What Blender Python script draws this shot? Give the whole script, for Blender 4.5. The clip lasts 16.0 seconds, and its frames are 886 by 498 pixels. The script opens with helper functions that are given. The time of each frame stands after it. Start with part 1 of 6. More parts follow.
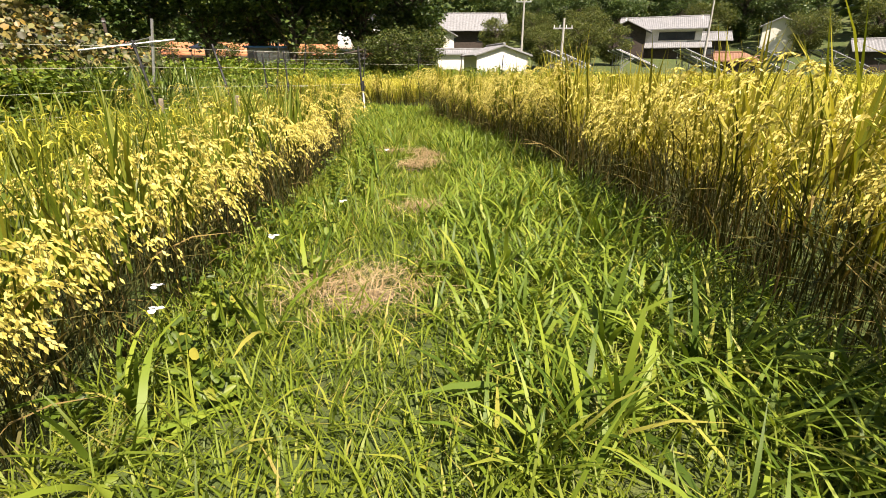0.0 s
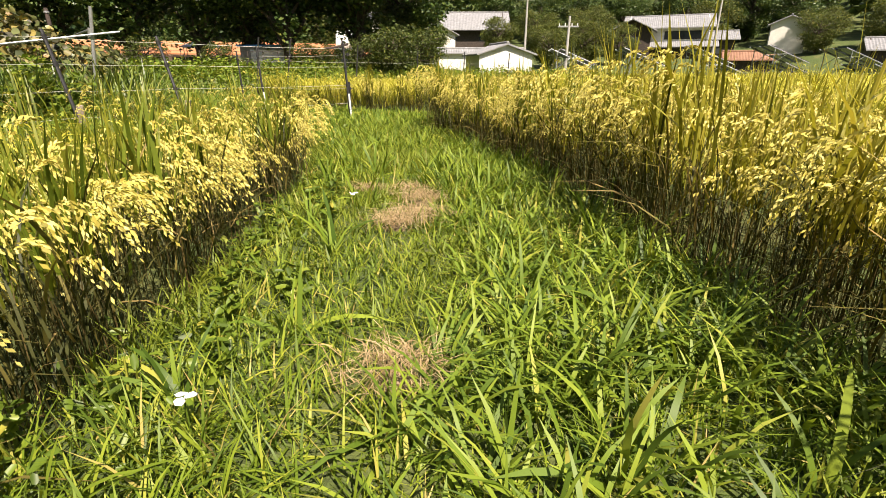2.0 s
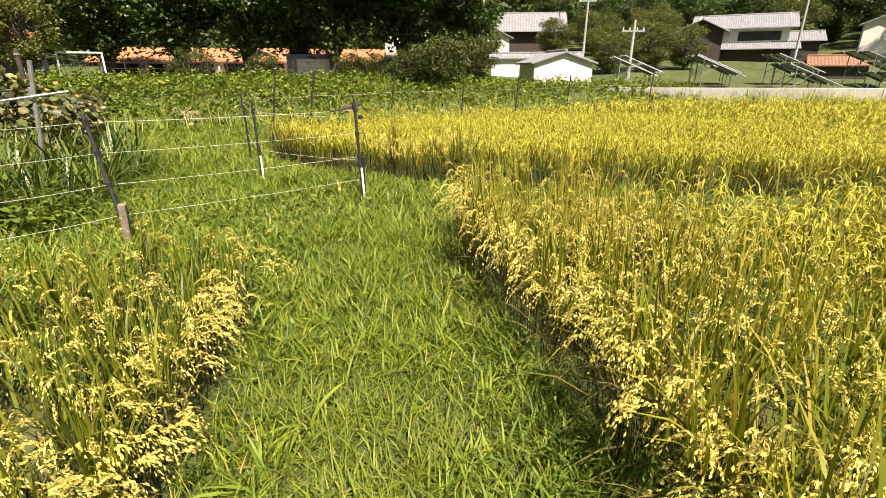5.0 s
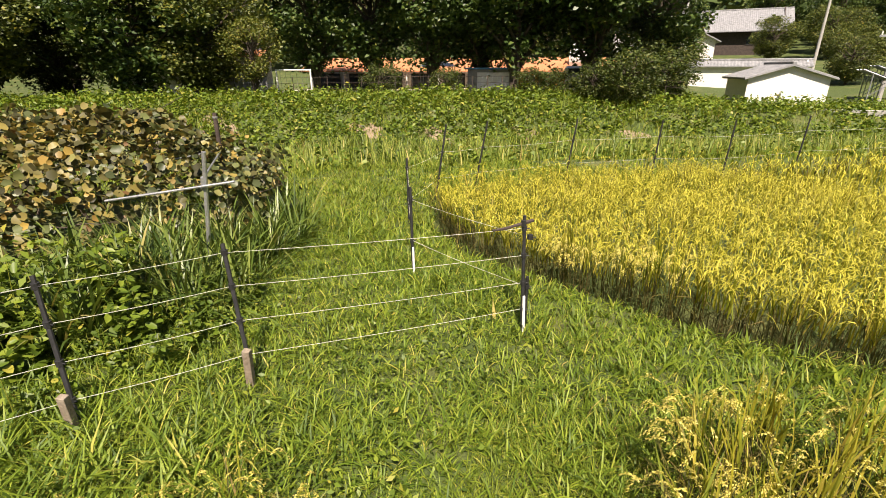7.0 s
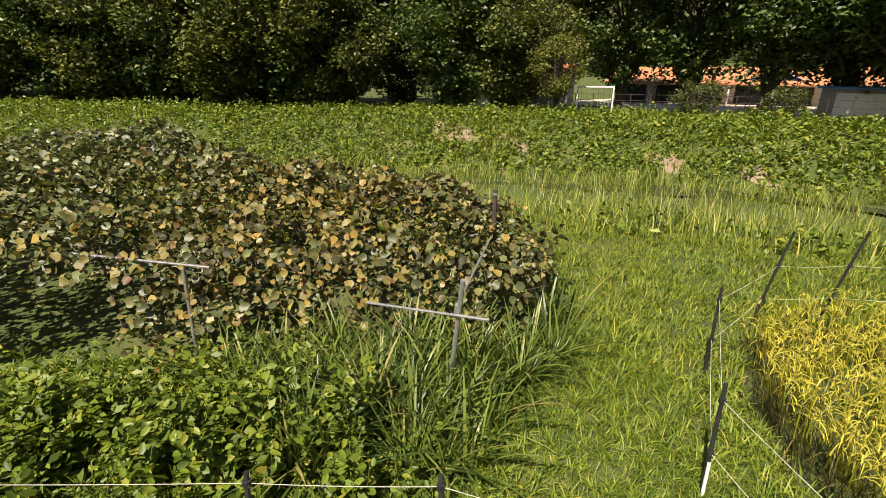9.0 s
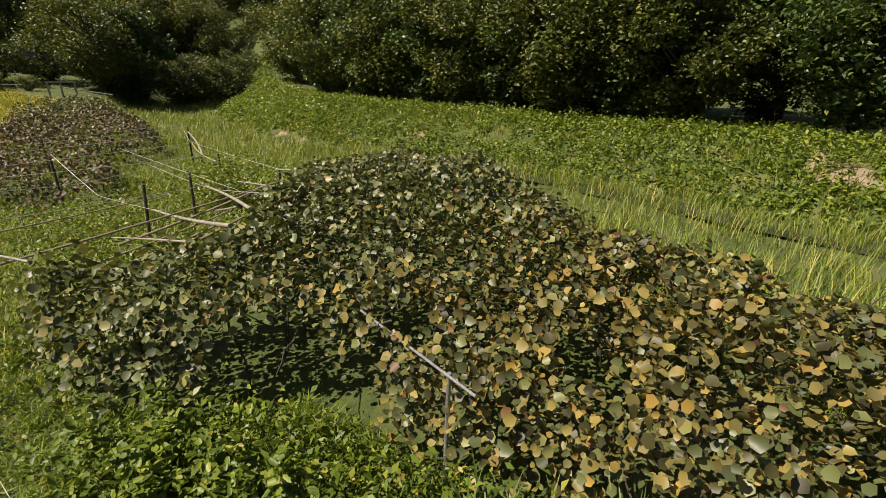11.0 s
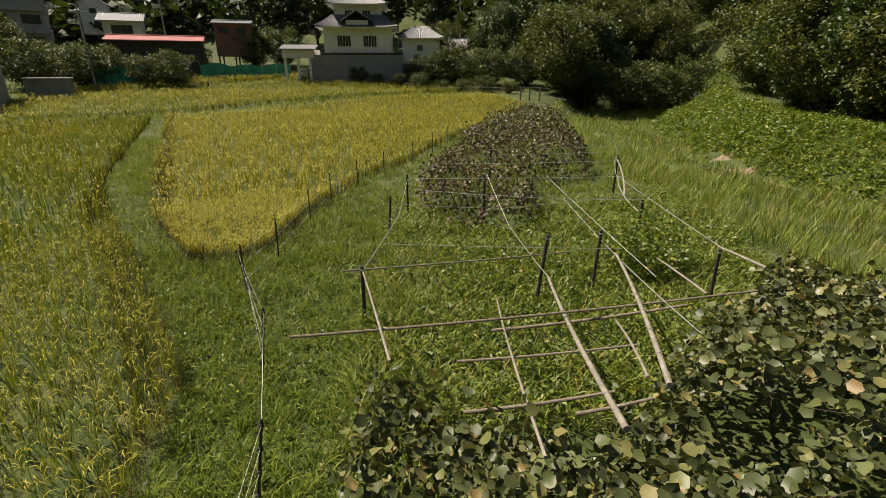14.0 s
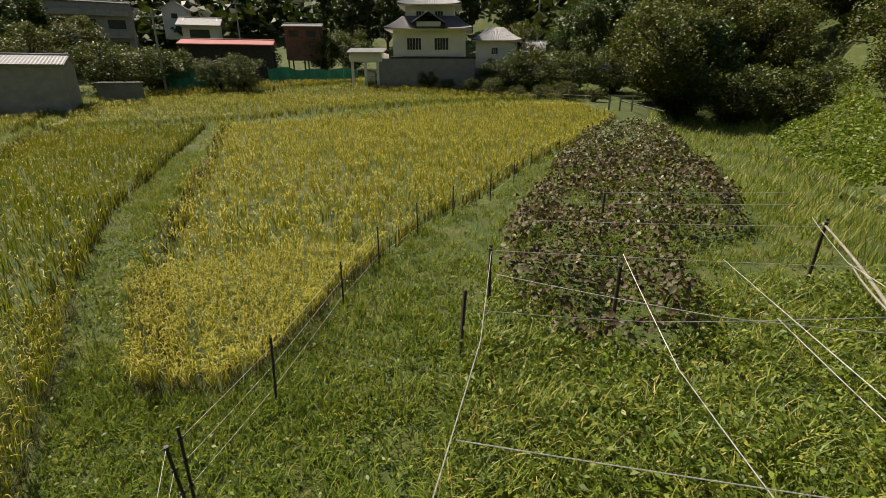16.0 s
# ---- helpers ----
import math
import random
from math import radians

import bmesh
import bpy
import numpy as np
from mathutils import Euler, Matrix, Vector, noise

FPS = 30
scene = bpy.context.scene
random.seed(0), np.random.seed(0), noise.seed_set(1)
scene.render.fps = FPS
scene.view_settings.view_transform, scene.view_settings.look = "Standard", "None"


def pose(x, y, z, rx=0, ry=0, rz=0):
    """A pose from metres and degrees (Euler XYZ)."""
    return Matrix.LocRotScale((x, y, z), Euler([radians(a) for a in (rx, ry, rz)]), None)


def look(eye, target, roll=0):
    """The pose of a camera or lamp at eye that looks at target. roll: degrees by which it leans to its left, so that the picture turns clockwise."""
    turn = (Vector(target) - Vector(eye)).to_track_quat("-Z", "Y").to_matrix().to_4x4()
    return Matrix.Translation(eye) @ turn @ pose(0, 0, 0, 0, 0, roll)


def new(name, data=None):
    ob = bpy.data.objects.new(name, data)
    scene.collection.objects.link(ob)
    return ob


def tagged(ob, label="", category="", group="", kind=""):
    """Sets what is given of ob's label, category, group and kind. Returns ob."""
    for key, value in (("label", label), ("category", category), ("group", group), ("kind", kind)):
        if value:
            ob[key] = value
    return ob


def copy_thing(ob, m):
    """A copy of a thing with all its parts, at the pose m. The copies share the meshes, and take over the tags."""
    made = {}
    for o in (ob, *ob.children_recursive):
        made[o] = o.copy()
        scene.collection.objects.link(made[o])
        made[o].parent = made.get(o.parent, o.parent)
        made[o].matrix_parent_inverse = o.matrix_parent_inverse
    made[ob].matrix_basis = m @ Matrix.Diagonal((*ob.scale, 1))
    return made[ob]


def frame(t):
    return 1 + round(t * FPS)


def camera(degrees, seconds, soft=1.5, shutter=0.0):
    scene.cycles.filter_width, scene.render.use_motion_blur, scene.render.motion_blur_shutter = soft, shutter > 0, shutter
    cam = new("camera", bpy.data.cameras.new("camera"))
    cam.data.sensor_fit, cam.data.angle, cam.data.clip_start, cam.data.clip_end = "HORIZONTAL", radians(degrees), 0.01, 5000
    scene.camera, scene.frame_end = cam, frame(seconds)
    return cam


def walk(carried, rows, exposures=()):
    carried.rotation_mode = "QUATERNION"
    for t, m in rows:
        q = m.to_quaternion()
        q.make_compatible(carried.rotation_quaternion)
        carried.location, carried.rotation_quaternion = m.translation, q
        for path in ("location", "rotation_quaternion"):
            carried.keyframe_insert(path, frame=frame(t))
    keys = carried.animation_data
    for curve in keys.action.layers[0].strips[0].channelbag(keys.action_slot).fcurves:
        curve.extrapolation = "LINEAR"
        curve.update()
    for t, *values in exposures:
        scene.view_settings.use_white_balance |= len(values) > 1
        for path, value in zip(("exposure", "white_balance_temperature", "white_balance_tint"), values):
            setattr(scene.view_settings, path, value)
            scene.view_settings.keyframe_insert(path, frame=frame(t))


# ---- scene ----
cam = camera(85.8, 16.0, soft=0.75)
# seconds, x, y, z, tilt, roll, heading
PATH = [
    (0.0, 0.000, 0.000, 0.900, 69.42, -0.00, -0.00),
    (0.5, -0.008, 0.362, 0.895, 69.40, -0.03, 0.11),
    (1.0, -0.019, 0.735, 0.892, 69.41, -0.03, 0.14),
    (1.5, -0.016, 1.133, 0.881, 69.40, 0.01, 0.16),
    (2.0, -0.001, 1.547, 0.878, 69.42, 0.05, 0.13),
    (2.5, 0.011, 1.973, 0.909, 69.41, -0.00, 0.03),
    (3.0, 0.032, 2.398, 0.987, 69.35, -0.05, -0.15),
    (3.5, 0.057, 2.799, 1.119, 69.34, 0.01, 0.01),
    (4.0, 0.073, 3.178, 1.304, 69.33, -0.02, 0.81),
    (4.2, 0.085, 3.325, 1.389, 69.31, -0.01, 1.66),
    (6.3, -0.180, 5.003, 2.098, 69.27, 0.14, 17.57),
    (6.5, -0.241, 5.146, 2.224, 69.26, 0.13, 19.99),
    (7.0, -0.411, 5.500, 2.554, 69.22, 0.06, 26.07),
    (7.5, -0.620, 5.852, 2.838, 69.19, 0.06, 32.93),
    (8.0, -0.906, 6.181, 3.121, 69.18, 0.06, 41.46),
    (8.5, -1.261, 6.496, 3.378, 69.13, -0.01, 50.37),
    (9.0, -1.639, 6.796, 3.544, 69.09, -0.04, 59.33),
    (9.5, -2.104, 7.021, 3.692, 68.99, -0.04, 68.92),
    (10.0, -2.650, 7.131, 3.805, 68.95, -0.08, 78.14),
    (10.2, -2.877, 7.154, 3.852, 69.00, -0.03, 81.95),
    (12.3, -5.198, 6.678, 4.384, 69.04, 0.09, 117.22),
    (12.5, -5.415, 6.518, 4.422, 69.05, 0.03, 120.65),
    (13.0, -5.951, 6.052, 4.500, 69.19, 0.01, 129.12),
    (13.5, -6.433, 5.546, 4.572, 69.30, -0.06, 136.63),
    (14.0, -6.904, 5.008, 4.637, 69.37, -0.09, 143.65),
    (14.5, -7.351, 4.341, 4.684, 69.41, -0.11, 148.97),
    (15.0, -7.857, 3.362, 4.716, 69.50, -0.13, 151.07),
    (15.5, -8.544, 1.899, 4.721, 69.62, -0.16, 151.36),
    (16.0, -9.505, 0.039, 4.807, 69.71, -0.22, 151.41),
]

walk(cam, [(t, pose(x, y, z, rx, ry, rz)) for t, x, y, z, rx, ry, rz in PATH],
     exposures=[(0, 1.3, 7000, 17), (4.2, 1.3, 7000, 17), (7.0, 1.13, 7000, 18), (9.0, 0.95, 7000, 18), (10.2, 0.8, 7000, 18), (12.3, 0.5, 7000, 17), (16.0, 0.47, 7000, 14)])

# ---- light ----
SUN_AZ, SUN_EL = radians(152), radians(54)      # compass bearing from +y towards +x
world = bpy.data.worlds.new("world")
scene.world = world
world.use_nodes = True
wn = world.node_tree
sky = wn.nodes.new("ShaderNodeTexSky")
sky.sky_type = "NISHITA"
sky.sun_disc = False
sky.sun_elevation, sky.sun_rotation = SUN_EL, SUN_AZ
wn.links.new(sky.outputs[0], wn.nodes["Background"].inputs[0])
wn.nodes["Background"].inputs[1].default_value = 0.055
sun = new("sun", bpy.data.lights.new("sun", "SUN"))
sun.data.energy, sun.data.angle, sun.data.color = 5.0, radians(0.53), (1.0, 0.93, 0.8)
sun_from = Vector((math.sin(SUN_AZ) * math.cos(SUN_EL), math.cos(SUN_AZ) * math.cos(SUN_EL), math.sin(SUN_EL)))
sun.matrix_basis = look(sun_from * 100, (0, 0, 0))


# ---- materials ----
def ramp(nt, stops, fac):
    r = nt.nodes.new("ShaderNodeValToRGB")
    el = r.color_ramp.elements
    while len(el) < len(stops):
        el.new(0.5)
    for e, (p, c) in zip(el, stops):
        e.position, e.color = p, (*c, 1)
    nt.links.new(fac, r.inputs[0])
    return r.outputs[0]


def noise_out(nt, scale, detail=4, rough=0.6):
    tc = nt.nodes.new("ShaderNodeNewGeometry")
    n = nt.nodes.new("ShaderNodeTexNoise")
    n.inputs["Scale"].default_value, n.inputs["Detail"].default_value, n.inputs["Roughness"].default_value = scale, detail, rough
    nt.links.new(tc.outputs["Position"], n.inputs["Vector"])
    return n.outputs["Fac"]


def mixed(nt, a, b, fac, mode="MIX"):
    m = nt.nodes.new("ShaderNodeMix")
    m.data_type, m.blend_type = "RGBA", mode
    for sock, v in ((m.inputs[0], fac), (m.inputs[6], a), (m.inputs[7], b)):
        if isinstance(v, (int, float)):
            sock.default_value = v
        elif isinstance(v, tuple):
            sock.default_value = (*v, 1)
        else:
            nt.links.new(v, sock)
    return m.outputs[2]


def leaf_mat(name, stops, through_light=0.35, rough=0.45, patch=None, patch_scale=0.5, gloss=0.35, by_object=False):
    """Foliage: colour varies from leaf to leaf and, where given, in larger patches."""
    mat = bpy.data.materials.new(name)
    mat.use_nodes = True
    nt = mat.node_tree
    bs, out = nt.nodes["Principled BSDF"], nt.nodes["Material Output"]
    vary = nt.nodes.new("ShaderNodeObjectInfo").outputs["Random"] if by_object else nt.nodes.new("ShaderNodeNewGeometry").outputs["Random Per Island"]
    col = ramp(nt, stops, vary)
    if patch:
        f = nt.nodes.new("ShaderNodeMapRange")
        f.inputs[1].default_value, f.inputs[2].default_value = 0.45, 0.62
        nt.links.new(noise_out(nt, patch_scale, 3), f.inputs[0])
        col = mixed(nt, col, mixed(nt, col, patch, 0.65), f.outputs[0])
    nt.links.new(col, bs.inputs["Base Color"])
    bs.inputs["Roughness"].default_value = rough
    bs.inputs["Specular IOR Level"].default_value = gloss
    tr = nt.nodes.new("ShaderNodeBsdfTranslucent")
    nt.links.new(mixed(nt, col, (1.0, 0.95, 0.35), 0.6, "MULTIPLY"), tr.inputs[0])
    mx = nt.nodes.new("ShaderNodeMixShader")
    mx.inputs[0].default_value = through_light
    nt.links.new(bs.outputs[0], mx.inputs[1])
    nt.links.new(tr.outputs[0], mx.inputs[2])
    nt.links.new(mx.outputs[0], out.inputs[0])
    return mat


def surf_mat(name, a, b, scale=4.0, rough=0.8, metal=0.0, bump=0.3, fine=40.0, third=None, third_scale=0.6):
    """A worn surface: two colours mixed by noise at two scales, with relief."""
    mat = bpy.data.materials.new(name)
    mat.use_nodes = True
    nt = mat.node_tree
    bs = nt.nodes["Principled BSDF"]
    n1, n2 = noise_out(nt, scale, 5), noise_out(nt, fine, 3)
    col = ramp(nt, [(0.3, a), (0.7, b)], n1)
    if third:
        col = mixed(nt, col, third, ramp(nt, [(0.5, (0, 0, 0)), (0.62, (1, 1, 1))], noise_out(nt, third_scale, 4)))
    dark = ramp(nt, [(0.25, (0.7, 0.7, 0.7)), (0.7, (1.08, 1.08, 1.08))], n2)
    nt.links.new(mixed(nt, col, dark, 1.0, "MULTIPLY"), bs.inputs["Base Color"])
    bs.inputs["Roughness"].default_value, bs.inputs["Metallic"].default_value = rough, metal
    bp = nt.nodes.new("ShaderNodeBump")
    bp.inputs["Strength"].default_value, bp.inputs["Distance"].default_value = bump, 0.02
    nt.links.new(n2, bp.inputs["Height"])
    nt.links.new(bp.outputs[0], bs.inputs["Normal"])
    return mat


M = {}
M["grass"] = leaf_mat("grass_blades", [(0, (0.06, 0.105, 0.012)), (0.4, (0.14, 0.21, 0.018)), (0.75, (0.225, 0.29, 0.026)), (0.93, (0.34, 0.355, 0.045)), (1, (0.48, 0.37, 0.13))], 0.4, 0.5, patch=(0.21, 0.25, 0.03), patch_scale=0.9, gloss=0.3)
M["weed"] = leaf_mat("weed_leaves", [(0, (0.0562, 0.0935, 0.012)), (0.5, (0.1187, 0.1815, 0.018)), (0.9, (0.2, 0.253, 0.028)), (1, (0.3375, 0.308, 0.05))], 0.35)
M["reed"] = leaf_mat("reed_blades", [(0, (0.0845, 0.1365, 0.0216)), (0.5, (0.1859, 0.2515, 0.036)), (0.9, (0.338, 0.3737, 0.066)), (1, (0.5746, 0.4312, 0.156))], 0.35)
M["sedge"] = leaf_mat("sedge_blades", [(0, (0.04, 0.075, 0.014)), (0.5, (0.1, 0.155, 0.024)), (0.9, (0.19, 0.235, 0.045)), (1, (0.34, 0.29, 0.1))], 0.32, 0.4, gloss=0.45)
M["path_blade"] = leaf_mat("path_blades", [(0, (0.06, 0.11, 0.014)), (0.5, (0.15, 0.225, 0.022)), (0.9, (0.26, 0.33, 0.036)), (1, (0.42, 0.39, 0.08))], 0.38, 0.5, gloss=0.3)
M["tuft_blade"] = leaf_mat("tuft_blades", [(0, (0.06, 0.11, 0.014)), (0.5, (0.15, 0.225, 0.022)), (0.9, (0.26, 0.33, 0.036)), (1, (0.42, 0.39, 0.08))], 0.38, 0.5, gloss=0.3, by_object=True)
M["sedge_single"] = leaf_mat("sedge_single_blades", [(0, (0.04, 0.075, 0.014)), (0.5, (0.1, 0.155, 0.024)), (0.9, (0.19, 0.235, 0.045)), (1, (0.34, 0.29, 0.1))], 0.32, 0.4, gloss=0.45, by_object=True)
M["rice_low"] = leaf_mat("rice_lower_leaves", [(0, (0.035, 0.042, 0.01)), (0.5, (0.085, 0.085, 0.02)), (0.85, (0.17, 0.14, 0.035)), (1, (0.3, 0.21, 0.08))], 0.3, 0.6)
M["rice_leaf"] = leaf_mat("rice_leaves", [(0, (0.112, 0.1575, 0.014)), (0.45, (0.224, 0.2467, 0.02)), (0.85, (0.3584, 0.3255, 0.032)), (1, (0.448, 0.3465, 0.08))], 0.42, patch=(0.34, 0.3, 0.04), patch_scale=0.35)
M["rice_green"] = leaf_mat("rice_leaves_green", [(0, (0.085, 0.13, 0.012)), (0.5, (0.16, 0.2, 0.018)), (1, (0.27, 0.27, 0.03))], 0.4, patch=(0.26, 0.24, 0.02), patch_scale=0.15)
M["rice_grain"] = leaf_mat("rice_grain", [(0, (0.4, 0.33, 0.06)), (0.5, (0.56, 0.49, 0.11)), (1, (0.7, 0.62, 0.2))], 0.25, 0.5)
M["rice_ear"] = leaf_mat("ripening_ears", [(0, (0.3, 0.28, 0.024)), (0.5, (0.43, 0.4, 0.04)), (1, (0.56, 0.51, 0.08))], 0.3, 0.6)
# stalk colours darkened to include the shade low in the rice
M["rice_stalk_shaded"] = leaf_mat("shaded_rice_stalks", [(0, (0.028, 0.0315, 0.0098)), (0.6, (0.0595, 0.0595, 0.0175)), (1, (0.133, 0.091, 0.035))], 0.3)
KIWI_GREEN = [(0, (0.045, 0.058, 0.02)), (0.5, (0.1, 0.12, 0.042)), (0.8, (0.165, 0.185, 0.062)), (0.95, (0.25, 0.235, 0.08)), (1, (0.28, 0.18, 0.065))]
KIWI_TURNING = [(0, (0.035, 0.034, 0.013)), (0.3, (0.09, 0.085, 0.03)), (0.62, (0.2, 0.17, 0.05)), (0.84, (0.31, 0.25, 0.07)), (0.92, (0.38, 0.26, 0.06)), (1, (0.12, 0.06, 0.03))]
M["kiwi"] = leaf_mat("kiwi_leaves", KIWI_GREEN, 0.25, 0.45, gloss=0.45)
M["kiwi_single"] = leaf_mat("kiwi_single_leaves", KIWI_GREEN, 0.25, 0.45, gloss=0.45, by_object=True)
M["kiwi_turning_single"] = leaf_mat("kiwi_single_turning_leaves", KIWI_TURNING, 0.3, 0.48, by_object=True)
M["kiwi_yellow"] = leaf_mat("kiwi_yellowing_leaves", KIWI_TURNING, 0.3, 0.48)
M["kiwi_brown"] = leaf_mat("kiwi_withered_leaves", [(0, (0.05, 0.035, 0.02)), (0.5, (0.11, 0.07, 0.04)), (0.8, (0.1, 0.1, 0.04)), (1, (0.2, 0.15, 0.08))], 0.2, 0.55)
M["creeper"] = leaf_mat("creeper_leaves", [(0, (0.0575, 0.1029, 0.012)), (0.5, (0.1265, 0.196, 0.02)), (0.9, (0.207, 0.2646, 0.03)), (1, (0.345, 0.3136, 0.06))], 0.35)
M["tree"] = leaf_mat("tree_leaves", [(0, (0.023, 0.0504, 0.0125)), (0.5, (0.0538, 0.0974, 0.0218)), (0.9, (0.1056, 0.1512, 0.0312)), (1, (0.192, 0.2016, 0.039))], 0.25, 0.45, gloss=0.4)
M["tree_warm"] = leaf_mat("tree_leaves_olive", [(0, (0.04, 0.055, 0.013)), (0.5, (0.09, 0.118, 0.025)), (0.9, (0.16, 0.185, 0.036)), (1, (0.28, 0.24, 0.05))], 0.3, 0.5)
M["shrub"] = leaf_mat("shrub_leaves", [(0, (0.03, 0.05, 0.012)), (0.5, (0.065, 0.095, 0.02)), (0.9, (0.12, 0.15, 0.03)), (1, (0.22, 0.2, 0.05))], 0.3, 0.5)
M["tree_light"] = leaf_mat("tree_leaves_light", [(0, (0.06, 0.09, 0.015)), (0.5, (0.12, 0.15, 0.025)), (1, (0.26, 0.24, 0.05))], 0.35, 0.5)
M["wood_far"] = leaf_mat("far_wood_leaves", [(0, (0.0162, 0.036, 0.011)), (0.5, (0.0338, 0.06, 0.0154)), (0.88, (0.0675, 0.096, 0.022)), (1, (0.1215, 0.132, 0.033))], 0.2, 0.55, patch=(0.06, 0.075, 0.02), patch_scale=0.04)
M["soil"] = surf_mat("ground_soil", (0.034, 0.056, 0.009), (0.078, 0.11, 0.018), 9, 0.95, 0, 0.9, 45, third=(0.1, 0.11, 0.03), third_scale=0.7)
M["dirt"] = surf_mat("bare_dirt", (0.2, 0.145, 0.09), (0.34, 0.26, 0.18), 9, 0.95, 0, 1.0, 50)
M["straw"] = leaf_mat("dry_grass", [(0, (0.22, 0.15, 0.07)), (0.6, (0.4, 0.29, 0.15)), (1, (0.5, 0.4, 0.24))], 0.2, 0.7)
M["bark"] = surf_mat("bark", (0.04, 0.03, 0.022), (0.1, 0.075, 0.055), 6, 0.9, 0, 0.8, 30)
M["post"] = surf_mat("black_plastic_post", (0.012, 0.012, 0.013), (0.03, 0.03, 0.032), 8, 0.5, 0, 0.1)
M["white_tape"] = surf_mat("white_post_sleeve", (0.65, 0.65, 0.62), (0.8, 0.8, 0.78), 10, 0.6, 0, 0.1)
M["stake"] = surf_mat("weathered_wood_stake", (0.17, 0.13, 0.09), (0.3, 0.25, 0.19), 12, 0.9, 0, 0.5)
M["wire"] = surf_mat("fence_wire", (0.5, 0.5, 0.42), (0.66, 0.66, 0.55), 10, 0.5, 0.0, 0.1)
M["trellis_wire"] = surf_mat("trellis_wire", (0.3, 0.3, 0.28), (0.5, 0.5, 0.46), 6, 0.5, 0.2, 0.1)
M["steel"] = surf_mat("galvanised_pipe", (0.36, 0.37, 0.38), (0.56, 0.57, 0.58), 9, 0.42, 0.7, 0.15)
M["bamboo"] = surf_mat("bleached_bamboo", (0.2, 0.18, 0.14), (0.36, 0.33, 0.27), 7, 0.65, 0, 0.3)
M["concrete"] = surf_mat("concrete", (0.3, 0.29, 0.27), (0.42, 0.41, 0.38), 1.5, 0.9, 0, 0.4)
M["plaster"] = surf_mat("white_plaster", (0.7, 0.68, 0.62), (0.8, 0.78, 0.72), 0.8, 0.85, 0, 0.15)
M["greywall"] = surf_mat("grey_siding", (0.2, 0.2, 0.2), (0.27, 0.27, 0.26), 1.2, 0.8, 0, 0.3)
M["dark"] = surf_mat("dark_timber", (0.03, 0.022, 0.018), (0.07, 0.05, 0.04), 3, 0.85, 0, 0.3)
M["tile"] = surf_mat("grey_roof_tile", (0.16, 0.165, 0.17), (0.3, 0.3, 0.31), 2.5, 0.55, 0, 0.3)
M["tile_dark"] = surf_mat("dark_roof_tile", (0.05, 0.05, 0.055), (0.11, 0.11, 0.12), 2.5, 0.5, 0, 0.3)
M["orange_roof"] = surf_mat("orange_roof", (0.45, 0.17, 0.07), (0.56, 0.24, 0.11), 0.7, 0.7, 0, 0.2)
M["rust_roof"] = surf_mat("rusty_roof", (0.2, 0.1, 0.06), (0.3, 0.16, 0.1), 2, 0.8, 0, 0.3)
M["orange"] = surf_mat("orange_paint", (0.8, 0.3, 0.03), (0.85, 0.36, 0.06), 2, 0.6, 0, 0.1)
M["red_roof"] = surf_mat("faded_red_metal_roof", (0.42, 0.12, 0.11), (0.55, 0.2, 0.18), 0.8, 0.55, 0, 0.2)
M["brownwall"] = surf_mat("brown_board_wall", (0.13, 0.06, 0.04), (0.2, 0.1, 0.07), 2, 0.8, 0, 0.3)
M["net"] = surf_mat("green_net", (0.02, 0.22, 0.15), (0.05, 0.34, 0.24), 3, 0.7, 0, 0.4)
M["glass"] = surf_mat("window_glass", (0.03, 0.035, 0.04), (0.06, 0.07, 0.075), 0.6, 0.12, 0, 0.02)
M["panel"] = surf_mat("solar_panel", (0.012, 0.014, 0.03), (0.02, 0.025, 0.05), 2, 0.2, 0, 0.05)
M["blue"] = surf_mat("blue_paint", (0.05, 0.2, 0.5), (0.08, 0.3, 0.65), 2, 0.5, 0, 0.1)
M["car"] = surf_mat("white_car_paint", (0.75, 0.75, 0.75), (0.82, 0.82, 0.82), 1, 0.3, 0, 0.02)
M["rubber"] = surf_mat("rubber", (0.02, 0.02, 0.02), (0.035, 0.035, 0.035), 5, 0.8, 0, 0.2)
M["sand"] = surf_mat("yard_sand", (0.5, 0.43, 0.34), (0.6, 0.53, 0.43), 0.6, 0.95, 0, 0.4)
M["water"] = surf_mat("stream_water", (0.03, 0.035, 0.025), (0.05, 0.05, 0.035), 1, 0.08, 0, 0.25, 6)
M["petal"] = surf_mat("white_petal", (0.75, 0.75, 0.75), (0.85, 0.85, 0.82), 8, 0.7, 0, 0.05)


